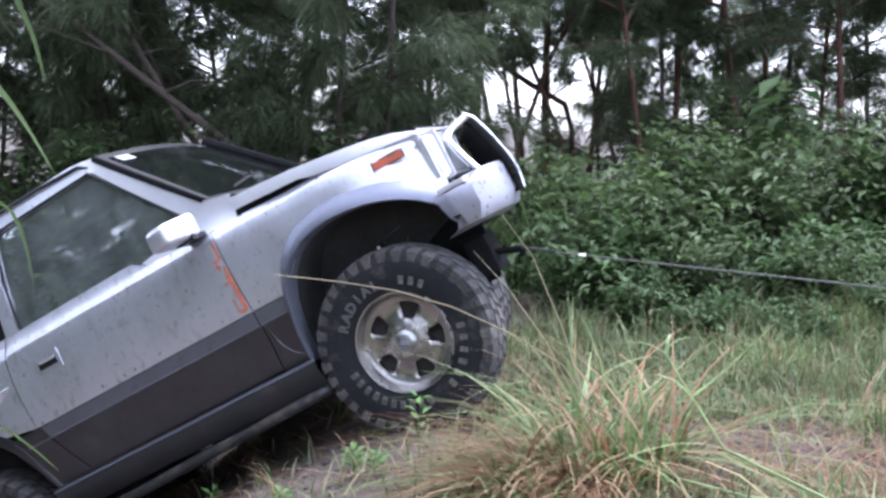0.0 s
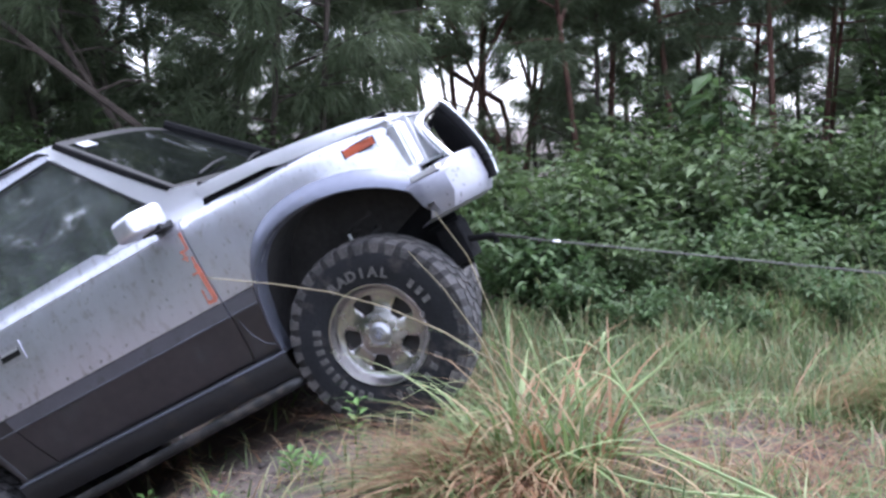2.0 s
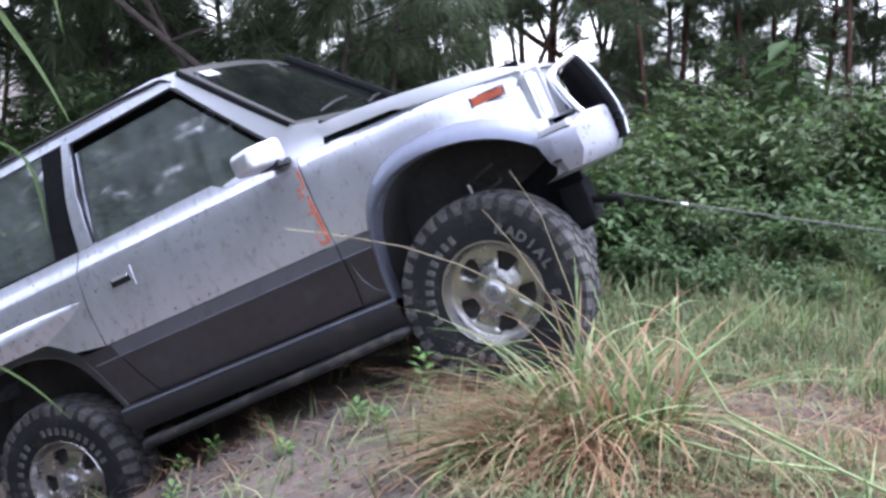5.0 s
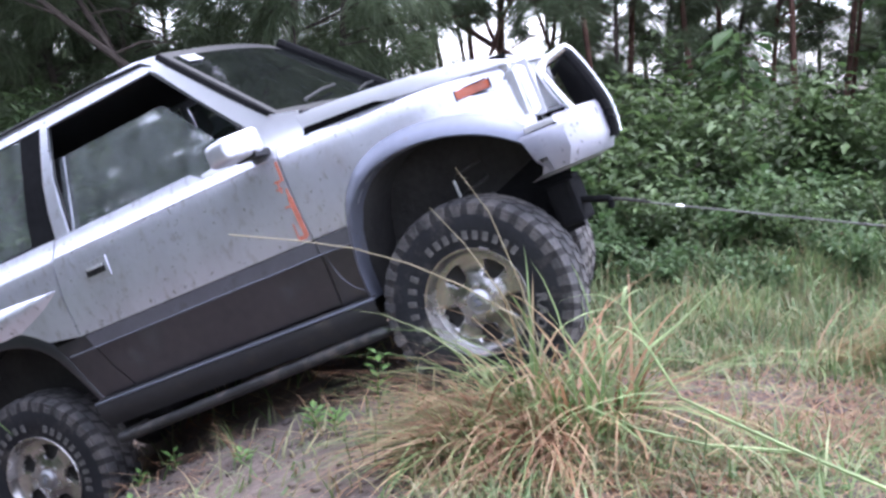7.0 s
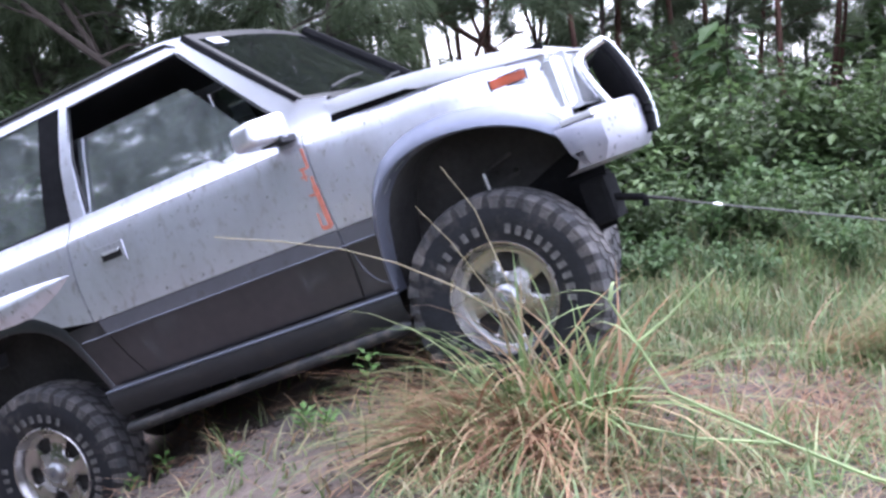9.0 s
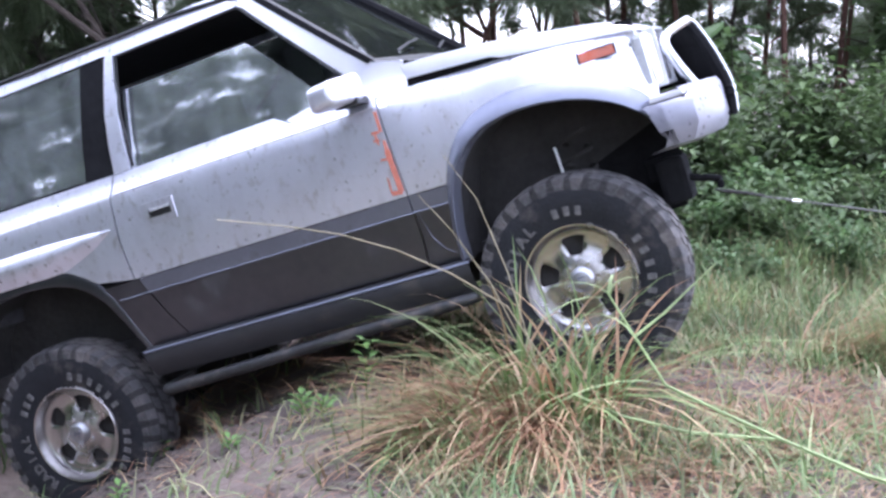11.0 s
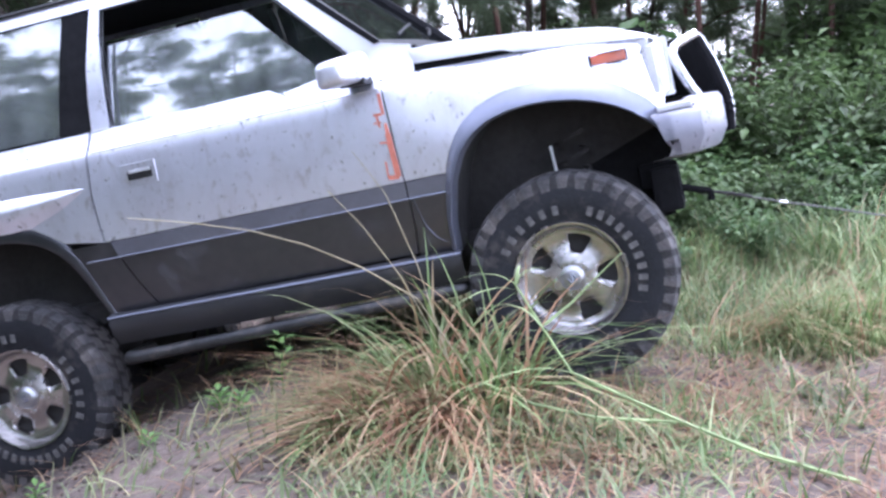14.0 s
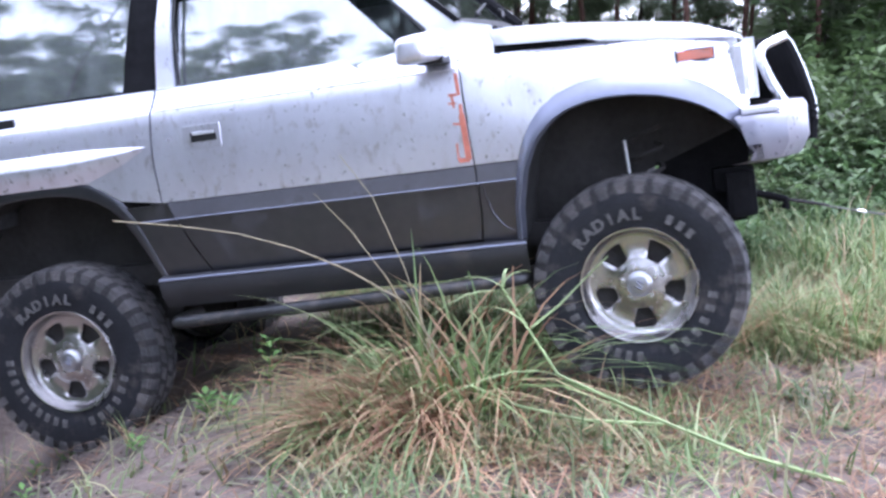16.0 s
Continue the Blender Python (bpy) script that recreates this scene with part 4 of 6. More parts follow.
    part("spoke_disc", bm, RIM, rim, "alloy face with five broad spokes", True)
    # dark brake disc behind
    bm = bmesh.new()
    revolve(bm, [(-0.02, 0.001), (-0.02, 0.175), (0.03, 0.178), (0.03, 0.001)], 40)
    part("brake_drum", bm, UNDER, hubo, "", True)
    bm = bmesh.new()
    revolve(bm, [(-0.072, 0.046), (-0.090, 0.044), (-0.094, 0.038), (-0.100, 0.034), (-0.104, 0.028), (-0.103, 0.001)], 28)
    cap = part("hub_cap", bm, HUB, hubo, "round bright hub cap", True)
    bm = bmesh.new()
    for a, b in (((-0.014, 0.010), (0.012, 0.012)), ((-0.012, 0.004), (0.012, -0.004)), ((-0.012, -0.012), (0.014, -0.010))):
        tube(bm, [(a[0], -0.104, a[1]), (b[0], -0.104, b[1])], 0.0035, 5)
    part("cap_emblem", bm, BAND, cap)
    for k in range(5):
        a = 2 * math.pi * (k + 0.5) / 5
        bm = bmesh.new()
        revolve(bm, [(-0.074, 0.009), (-0.086, 0.008), (-0.087, 0.001)], 8)
        bmesh.ops.translate(bm, verts=bm.verts[:], vec=(0.058 * math.sin(a), 0, 0.058 * math.cos(a)))
        part("wheel_nut", bm, STEEL, rim, "", True)
    # narrow section
    for o in hubo.children_recursive:
        if o.name.startswith("letter"):
            o.location.y *= 0.88
        else:
            for v in o.data.vertices:
                v.co.y *= 0.88
    return hubo


def letters(tyre):
    """Raised pale lettering: one plain word, and bars for the maker's words."""
    r0 = 0.244
    mesh_cache = {}

    def glyph(ch):
        if ch not in mesh_cache:
            cu = bpy.data.curves.new("glyph", "FONT")
            cu.body = ch
            cu.size = 0.054
            cu.extrude = 0.002
            cu.offset = 0.0022
            cu.align_x = "CENTER"
            tmp = bpy.data.objects.new("glyph", cu)
            scene.collection.objects.link(tmp)
            me = bpy.data.meshes.new_from_object(tmp)
            bpy.data.objects.remove(tmp)
            mesh_cache[ch] = me
        return mesh_cache[ch]

    def at(angle, r):
        # stands on the outer sidewall, reading clockwise
        a = radians(angle)
        m = Matrix(((math.cos(a), math.sin(a), 0, r * math.sin(a)), (0, 0, -1, -0.1225), (-math.sin(a), math.cos(a), 0, r * math.cos(a)), (0, 0, 0, 1)))
        return m
    word = "RADIAL"
    for i, ch in enumerate(word):
        me = glyph(ch).copy()
        me.materials.clear()
        me.materials.append(LETTER)
        ob = new("letter", me)
        ob.parent = tyre
        ob.matrix_local = at(-57 + (i - 2.5) * 10.5, r0 - 0.018)
    bars = [(5 + (i - 1) * 9.5) for i in range(3)] + [(-169 + (i - 4.5) * 9.0) for i in range(10)] + [(95 + (i - 2.5) * 11.0) for i in range(6)]
    bm = bmesh.new()
    box(bm, -0.010, 0.010, -0.016, 0.016, -0.002, 0.0025, 0.001)
    bar = mesh_of("letter_bar", bm, LETTER, False)
    for ang in bars:
        ob = new("letter_bar", bar)
        ob.parent = tyre
        ob.matrix_local = at(ang, r0)


car = thing("off_road_car", "muddy silver and grey off-road car pulled from a pit", "car")
door_r = car_side(car, -1)
door_l = car_side(car, 1)
glass_r = window_glass(car, -1)
glass_l = window_glass(car, 1)
mirror(door_r, -1)
mirror(door_l, 1)
decal(door_r, -1)
hood(car)
roof(car)
windscreen(car)
front_end(car)
underbody(car)
interior(car)
# the far flank stands a little closer in, and the nose is swept back towards it
for o in car.children_recursive:
    if o.type == "MESH":
        for v in o.data.vertices:
            if v.co.y > -0.4:
                v.co.x -= 0.30 * (v.co.y + 0.4) * min(1.0, max(0.0, (v.co.x - 2.0) / 0.6))
                v.co.y = -0.4 + (v.co.y + 0.4) * 0.80
wheel_fr = wheel(car)


def wheel_copy():
    made = {}
    for o in (wheel_fr, *wheel_fr.children_recursive):
        c = o.copy()
        scene.collection.objects.link(c)
        made[o] = c
        c.parent = made.get(o.parent, o.parent)
    return made[wheel_fr]


wheel_rr, wheel_fl, wheel_rl = wheel_copy(), wheel_copy(), wheel_copy()

# ---- towing cable ----
cable = thing("tow_cable", "taut grey steel tow cable hooked under the bumper", "cable")
bm = bmesh.new()
tube(bm, [(0, 0, 0), (0.10, 0, -0.003), (3, 0, -0.02), (7, 0, 0)], 0.0034, 6)
part("wire_rope", bm, CABLE, cable, "", True)
bm = bmesh.new()
tube(bm, [(-0.03, 0, 0), (0.02, 0, 0), (0.09, 0, 0), (0.14, 0, 0)], [0.004, 0.0065, 0.006, 0.004], 8)
part("shackle", bm, UNDER, cable, "dark shackle", True)
bm = bmesh.new()
tube(bm, [(0.230, 0, -0.004), (0.236, 0, -0.004), (0.256, 0, -0.004), (0.262, 0, -0.004)], [0.003, 0.0055, 0.0055, 0.003], 8)
part("cable_clip", bm, KNOT, cable, "bright cable clip", True)


# ---- plants ----
rng = np.random.default_rng(7)


def strip_mesh(name, roots, azim, tilt, length, droop, width, material, levels=4, twist=None):
    """Many bent tapering blades in one mesh. tilt: from upright at the root; droop: how far the tip bends over."""
    n = len(roots)
    s = np.linspace(0, 1, levels)[None, :]
    r = length[:, None] * (np.sin(tilt)[:, None] * s + droop[:, None] * s ** 2 * 0.6)
    z = length[:, None] * (np.cos(tilt)[:, None] * s - droop[:, None] * s ** 2.4 * 0.75)
    ca, sa = np.cos(azim)[:, None], np.sin(azim)[:, None]
    cx, cy, cz = roots[:, 0:1] + r * ca, roots[:, 1:2] + r * sa, roots[:, 2:3] + z
    w = width[:, None] * (1 - s ** 1.6) * 0.5
    tw = azim + np.pi / 2 if twist is None else twist
    px, py = np.cos(tw)[:, None] * w, np.sin(tw)[:, None] * w
    left = np.stack([cx - px, cy - py, cz], -1)
    right = np.stack([cx + px, cy + py, cz], -1)
    k = levels - 1
    verts = np.concatenate([left[:, :k], right[:, :k], np.stack([cx[:, k], cy[:, k], cz[:, k]], -1)[:, None]], 1)
    per = 2 * k + 1
    faces = []
    for i in range(n):
        b = i * per
        for j in range(k - 1):
            faces.append((b + j, b + k + j, b + k + j + 1, b + j + 1))
        faces.append((b + k - 1, b + 2 * k - 1, b + 2 * k))
    me = bpy.data.meshes.new(name)
    me.from_pydata(verts.reshape(-1, 3).tolist(), [], faces)
    me.materials.append(material)
    for p in me.polygons:
        p.use_smooth = True
    return me


def on_ground(xy):
    return np.array([rough_height(x, y) for x, y in xy])


def field(x0, x1, y0, y1, n, keep):
    """Random ground points for which keep(x, y) beats a random number."""
    xy = np.c_[rng.uniform(x0, x1, n), rng.uniform(y0, y1, n)]
    patch = np.array([noise.noise(Vector((x * 1.7, y * 1.7, 0.5))) for x, y in xy])
    ok = np.array([keep(x, y, p) for (x, y), p in zip(xy, patch)]) > rng.uniform(0, 1, n)
    return xy[ok]


def cover(x, y, p):
    d = y - (4.05 - 0.42 * x)
    if y < 2.95:
        return (y - 2.3) * 0.5 + 0.4 * p
    if x < 0.15 and d > 0.02 and d < 2.4:
        return 0.03
    base = 0.85 + 0.8 * p
    if x >= 0.0 and y < 4.7:
        base = 0.26 + 1.25 * p + 0.40 * max(0, y - 4.2) / 0.5
    if x < 0.0 and y < 4.6:
        base = 0.01 + 0.22 * p + 0.12 * max(0, x + 0.5)
    if 0.10 < d < 0.75 and x < 2.2:
        base *= 0.9
    return base


def meadow():
    xy = field(-2.2, 4.6, 2.4, 6.2, 78000, cover)
    z = on_ground(xy)
    n = len(xy)
    d = xy[:, 1] - (4.05 - 0.42 * xy[:, 0])
    tall = np.interp(xy[:, 1], [2.5, 4.5, 6.0], [0.8, 1.0, 1.5]) * np.where((d > 0.05) & (d < 0.75) & (xy[:, 0] < 2.0), 0.7, 1.0)
    length = rng.uniform(0.06, 0.25, n) * tall
    me = strip_mesh("grass", np.c_[xy, z - 0.005], rng.uniform(0, 6.28, n), rng.uniform(0.1, 1.1, n), length, rng.uniform(0.1, 0.9, n), rng.uniform(0.004, 0.009, n) * np.interp(xy[:, 1], [3.6, 4.8], [1.35, 1.0]), GRASS, 4)
    tagged(new("grass", me), "short mixed green and straw-coloured grass on bare earth", "grass", kind="stuff")
    # taller grass further out and to the side
    xy = field(0.6, 8.5, 4.9, 9.0, 20000, lambda x, y, p: 0.75 + 0.8 * p if y - (4.05 - 0.42 * x) > 1.15 or x > 2.4 else 0.15)
    z = on_ground(xy)
    n = len(xy)
    me = strip_mesh("tall_grass", np.c_[xy, z - 0.005], rng.uniform(0, 6.28, n), rng.uniform(0.1, 1.1, n), rng.uniform(0.09, 0.32, n), rng.uniform(0.2, 1.0, n), rng.uniform(0.006, 0.014, n), MEADOW, 4)
    tagged(new("tall_grass", me), "knee-high green grass before the shrubs", "grass", kind="stuff")
    # dry litter lying flat
    xy = field(-1.6, 4.8, 2.4, 6.2, 26000, lambda x, y, p: 0.40 - 1.1 * p if x > 0.1 and y < 4.9 else 0.10 + 0.9 * cover(x, y, -p))
    z = on_ground(xy)
    n = len(xy)
    me = strip_mesh("dry_litter", np.c_[xy, z + 0.006], rng.uniform(0, 6.28, n), rng.uniform(1.0, 1.5, n), rng.uniform(0.06, 0.24, n), rng.uniform(0.1, 0.5, n), rng.uniform(0.0035, 0.0075, n), THATCH, 4)
    tagged(new("dry_litter", me), "brown dead grass lying flat on the soil", "grass", kind="stuff")
    # feathery grass rising into the shrubs
    xy = field(0.8, 7.5, 5.3, 7.7, 17000, lambda x, y, p: 0.40 + 1.2 * p)
    z = on_ground(xy)
    n = len(xy)
    me = strip_mesh("feathery_grass", np.c_[xy, z], rng.uniform(0, 6.28, n), rng.uniform(0.05, 0.6, n), rng.uniform(0.25, 0.75, n) * np.interp(xy[:, 1], [5.4, 7.4], [0.55, 1.35]) * np.interp(xy[:, 0], [2, 5], [0.85, 1.25]), rng.uniform(0.3, 1.0, n), rng.uniform(0.006, 0.014, n), MEADOW, 5)
    tagged(new("feathery_grass", me), "tall soft green grass growing into the shrubs", "grass", kind="stuff")
    # unseen rank grass on the near side, added to darken the paint's reflections
    xy = field(-6.6, -2.6, 1.4, 4.6, 14000, lambda x, y, p: 0.95 + 2 * p - max(0, math.hypot((x + 4.4) / 1.9, (y - 3.2) / 1.4) - 0.7) * 2.2)
    z = on_ground(xy)
    n = len(xy)
    me = strip_mesh("rank_grass", np.c_[xy, z], rng.uniform(0, 6.28, n), rng.uniform(0.05, 0.6, n), rng.uniform(0.3, 0.9, n) * np.interp(xy[:, 0], [-4.5, -3.0], [1.7, 0.8]), rng.uniform(0.3, 1.0, n), rng.uniform(0.008, 0.016, n), NEEDLE, 4)
    tagged(new("rank_grass", me), "unseen dark grass added to darken the paint's reflections", "grass", kind="stuff")
    # unseen straw-coloured grass around the camera, added to lighten the paint's reflections
    xy = field(-6.5, 4.5, -4.5, 2.6, 36000, lambda x, y, p: 0.55 + 1.2 * p - 0.75 * max(0, 1 - math.hypot(x * 0.8, y + 0.3) / 1.4) - (0.3 if x > -0.8 else 0))
    z = on_ground(xy)
    n = len(xy)
    me = strip_mesh("open_grass", np.c_[xy, z], rng.uniform(0, 6.28, n), rng.uniform(0.3, 1.3, n), rng.uniform(0.10, 0.30, n), rng.uniform(0.3, 1.0, n), rng.uniform(0.008, 0.014, n), GRASS, 3)
    tagged(new("open_grass", me), "unseen short straw-coloured grass added to lighten the paint's reflections", "grass", kind="stuff")
    # undergrowth behind the car
    xy = field(-7.0, 1.2, 6.9, 9.6, 9000, lambda x, y, p: 0.9)
    z = on_ground(xy)
    n = len(xy)
    me = strip_mesh("undergrowth", np.c_[xy, z], rng.uniform(0, 6.28, n), rng.uniform(0.05, 0.5, n), rng.uniform(0.4, 1.15, n), rng.uniform(0.2, 0.9, n), rng.uniform(0.008, 0.016, n), LEAF, 4)
    tagged(new("undergrowth", me), "dark tall grass under the trees", "grass", kind="stuff")
    # weeds added along the far lip of the pit to block light under the car
    xy = field(-4.0, 0.6, 7.25, 8.0, 6500, lambda x, y, p: 0.9)
    z = on_ground(xy)
    n = len(xy)
    me = strip_mesh("bank_weeds", np.c_[xy, z], rng.uniform(0, 6.28, n), rng.uniform(0.05, 0.6, n), rng.uniform(0.25, 0.7, n), rng.uniform(0.2, 0.9, n), rng.uniform(0.010, 0.022, n), LEAF, 4)
    tagged(new("bank_weeds", me), "dark weeds added on the pit's far lip to block light under the car", "weeds", kind="stuff")


def tuft(label, x, y, n, lo, hi, mats, lean=None, spread=1.0, radius=0.10, droop=(0.3, 1.0), w=(0.004, 0.008), tilt=(0.1, 0.9), category="grass tuft"):
    """A clump of long arching blades, one part for each colour."""
    t = thing("grass_tuft", label, category, pose(x, y, rough_height(x, y) - 0.01), group="grass tufts")
    for share, material in mats:
        k = max(3, int(n * share))
        a = rng.uniform(0, 6.28, k) if lean is None else rng.normal(lean, spread, k)
        ra = rng.uniform(0, 6.28, k)
        rr = radius * np.sqrt(rng.uniform(0, 1, k))
        roots = np.c_[np.cos(ra) * rr, np.sin(ra) * rr, np.zeros(k)]
        me = strip_mesh("tussock", roots, a, rng.uniform(*tilt, k), rng.uniform(lo, hi, k), rng.uniform(*droop, k), rng.uniform(*w, k), material, 6)
        ob = new("tussock", me)
        ob.parent = t
        tagged(ob, kind="stuff")
    return t


def stalk(label, pts, radius, material, leaves=(), category="grass stalk"):
    out = Vector((0.0, 0.0, 1.15))
    pts = [tuple(out + (Vector(p) - out) * 0.94) for p in pts]
    leaves = [(tuple(out + (Vector(p) - out) * 0.94), a, ln, tl) for p, a, ln, tl in leaves]
    t = thing("grass_stalk", label, category, group="grass stalks")
    bm = bmesh.new()
    n = len(pts)
    tube(bm, pts, [radius * (1 - 0.55 * i / (n - 1)) for i in range(n)], 5)
    part("stem", bm, material, t, "", True)
    for (x, y, z), az, ln, tl in leaves:
        me = strip_mesh("leaf", np.array([[x, y, z]]), np.array([az]), np.array([tl]), np.array([ln]), np.array([0.9]), np.array([0.013]), material, 6)
        ob = new("leaf", me)
        ob.parent = t
    return t


def reed(label, x, y, paths):
    """A tall reed: a stem from the ground and long folded leaves along given lines."""
    t = thing("reed", label, "reed")
    bm = bmesh.new()
    g = rough_height(x, y) - 0.01
    top = max(p[0][2] for p in paths)
    tube(bm, [(x, y, g), (x + 0.01, y, top * 0.5), (x, y, top)], [0.007, 0.006, 0.004], 6)
    part("stem", bm, MEADOW, t, "", True)
    for pts in paths:
        pts = [Vector((x, y, pts[0][2] * 0.6))] + [Vector(p) for p in pts]
        fine = []
        for i in range(len(pts) - 1):
            a, b, c, d = pts[max(i - 1, 0)], pts[i], pts[i + 1], pts[min(i + 2, len(pts) - 1)]
            for k in range(4):
                s = k / 4
                fine.append(0.5 * (2 * b + (c - a) * s + (2 * a - 5 * b + 4 * c - d) * s ** 2 + (3 * b - a - 3 * c + d) * s ** 3))
        fine.append(pts[-1])
        bm = bmesh.new()
        rows = []
        for i, p in enumerate(fine):
            s = i / (len(fine) - 1)
            w = 0.008 * min(1.0, 0.25 + s * 4) * (1 - s ** 3) + 0.0004
            rows.append([bm.verts.new(p + Vector((-w, 0, 0.4 * w))), bm.verts.new(p + Vector((0, 0.25 * w, -0.2 * w))), bm.verts.new(p + Vector((w, 0, 0.4 * w)))])
        for r, q in zip(rows, rows[1:]):
            for k in range(2):
                bm.faces.new((r[k], r[k + 1], q[k + 1], q[k]))
        part("leaf", bm, MEADOW, t, "", True)
    return t


def clods():
    """Crumbs and clods of damp earth on the bare bank."""
    verts, faces = [], []
    xy = field(-2.0, 1.6, 3.0, 4.75, 4800, lambda x, y, p: (0.55 - 0.8 * p) * (1.0 if x < 0.2 else 0.35))
    ico = bmesh.new()
    bmesh.ops.create_icosphere(ico, subdivisions=1, radius=1.0)
    base = [v.co.copy() for v in ico.verts]
    tri = [tuple(v.index for v in f.verts) for f in ico.faces]
    ico.free()
    for x, y in xy:
        r = 0.004 + 0.018 * rng.uniform(0, 1) ** 3
        z = rough_height(x, y)
        n0 = len(verts)
        for v in base:
            q = r * rng.uniform(0.7, 1.3)
            verts.append((x + v.x * q * 1.2, y + v.y * q, z + v.z * q * 0.7))
        faces.extend(tuple(n0 + k for k in f) for f in tri)
    me = bpy.data.meshes.new("soil_clods")
    me.from_pydata(verts, [], faces)
    me.materials.append(CLOD)
    for p in me.polygons:
        p.use_smooth = True
    tagged(new("soil_clods", me), "crumbs and clods of damp earth on the bare bank", "soil", kind="stuff")


def leaf_mesh(name, centres, dirs, sizes, material, curl=0.25, aspect=0.5):
    """Folded four-point leaves pointing along dirs."""
    verts, faces = [], []
    for c, d, s in zip(centres, dirs, sizes):
        d = Vector(d).normalized()
        side = d.cross(Vector((0, 0, 1)))
        side = side.normalized() if side.length > 0.1 else Vector((1, 0, 0))
        up = side.cross(d)
        c = Vector(c)
        i = len(verts)
        verts += [c, c + d * s * 0.45 + side * s * aspect * 0.5 + up * s * curl * 0.4, c + d * s - up * s * curl * 0.3, c + d * s * 0.45 - side * s * aspect * 0.5 + up * s * curl * 0.4, c + d * s * 0.5]
        faces += [(i, i + 1, i + 4), (i + 1, i + 2, i + 4), (i, i + 4, i + 3), (i + 4, i + 2, i + 3)]
    me = bpy.data.meshes.new(name)
    me.from_pydata([tuple(v) for v in verts], [], faces)
    me.materials.append(material)
    return me


def weed(x, y, h, n, size, label, material=None):
    t = thing("weed", label, "weed", pose(x, y, rough_height(x, y) - 0.01, 0, 0, float(rng.uniform(0, 360))), group="weeds")
    bm = bmesh.new()
    tube(bm, [(0, 0, 0), (0.01, 0, h * 0.5), (0.0, 0.01, h)], [0.004, 0.003, 0.002], 5)
    part("stem", bm, WEED, t, "", True)
    cs, ds, ss = [], [], []
    for k in range(n):
        a = k * 2.4
        z = h * (0.25 + 0.75 * (k + 1) / n)
        cs.append((0.01 * math.cos(a), 0.01 * math.sin(a), z))
        ds.append((math.cos(a), math.sin(a), 0.5))
        ss.append(size * rng.uniform(0.7, 1.2))
    ob = new("foliage", leaf_mesh("foliage", cs, ds, ss, material or WEED))
    ob.parent = t
    return t


def shrub(h, w, n, size, material, label):
    """A leafy bush: stems from one foot and a ragged shell of small leaves."""
    t = thing("shrub", label, "shrub", group="shrubs at the edge of the wood")
    bm = bmesh.new()
    cs, ds, ss = [], [], []
    for k in range(16):
        a = rng.uniform(0, 6.28)
        out = w * 0.5 * rng.uniform(0.25, 1.0)
        top = h * rng.uniform(0.45, 1.0) * (1.1 - 0.4 * out / w)
        p = [(0.05 * math.cos(a), 0.05 * math.sin(a), 0), (out * 0.4 * math.cos(a), out * 0.4 * math.sin(a), top * 0.6), (out * math.cos(a), out * math.sin(a), top)]
        tube(bm, p, [0.008, 0.006, 0.003], 4, caps=False)
        for j in range(n // 16):
            s = rng.uniform(0.25, 1.05)
            q = np.array(p[0]) * (1 - s) ** 2 + 2 * s * (1 - s) * np.array(p[1]) + s * s * np.array(p[2])
            q = q + rng.normal(0, 0.075 * w, 3) * (1, 1, 0.8)
            q[2] = max(q[2], 0.03)
            cs.append(tuple(q))
            b = rng.uniform(0, 6.28)
            ds.append((math.cos(b), math.sin(b), rng.uniform(-0.7, 0.5)))
            ss.append(size * rng.uniform(0.6, 1.4))
    part("woody_base", bm, BARK, t)
    ob = new("foliage", leaf_mesh("foliage", cs, ds, ss, material))
    ob.parent = t
    return t


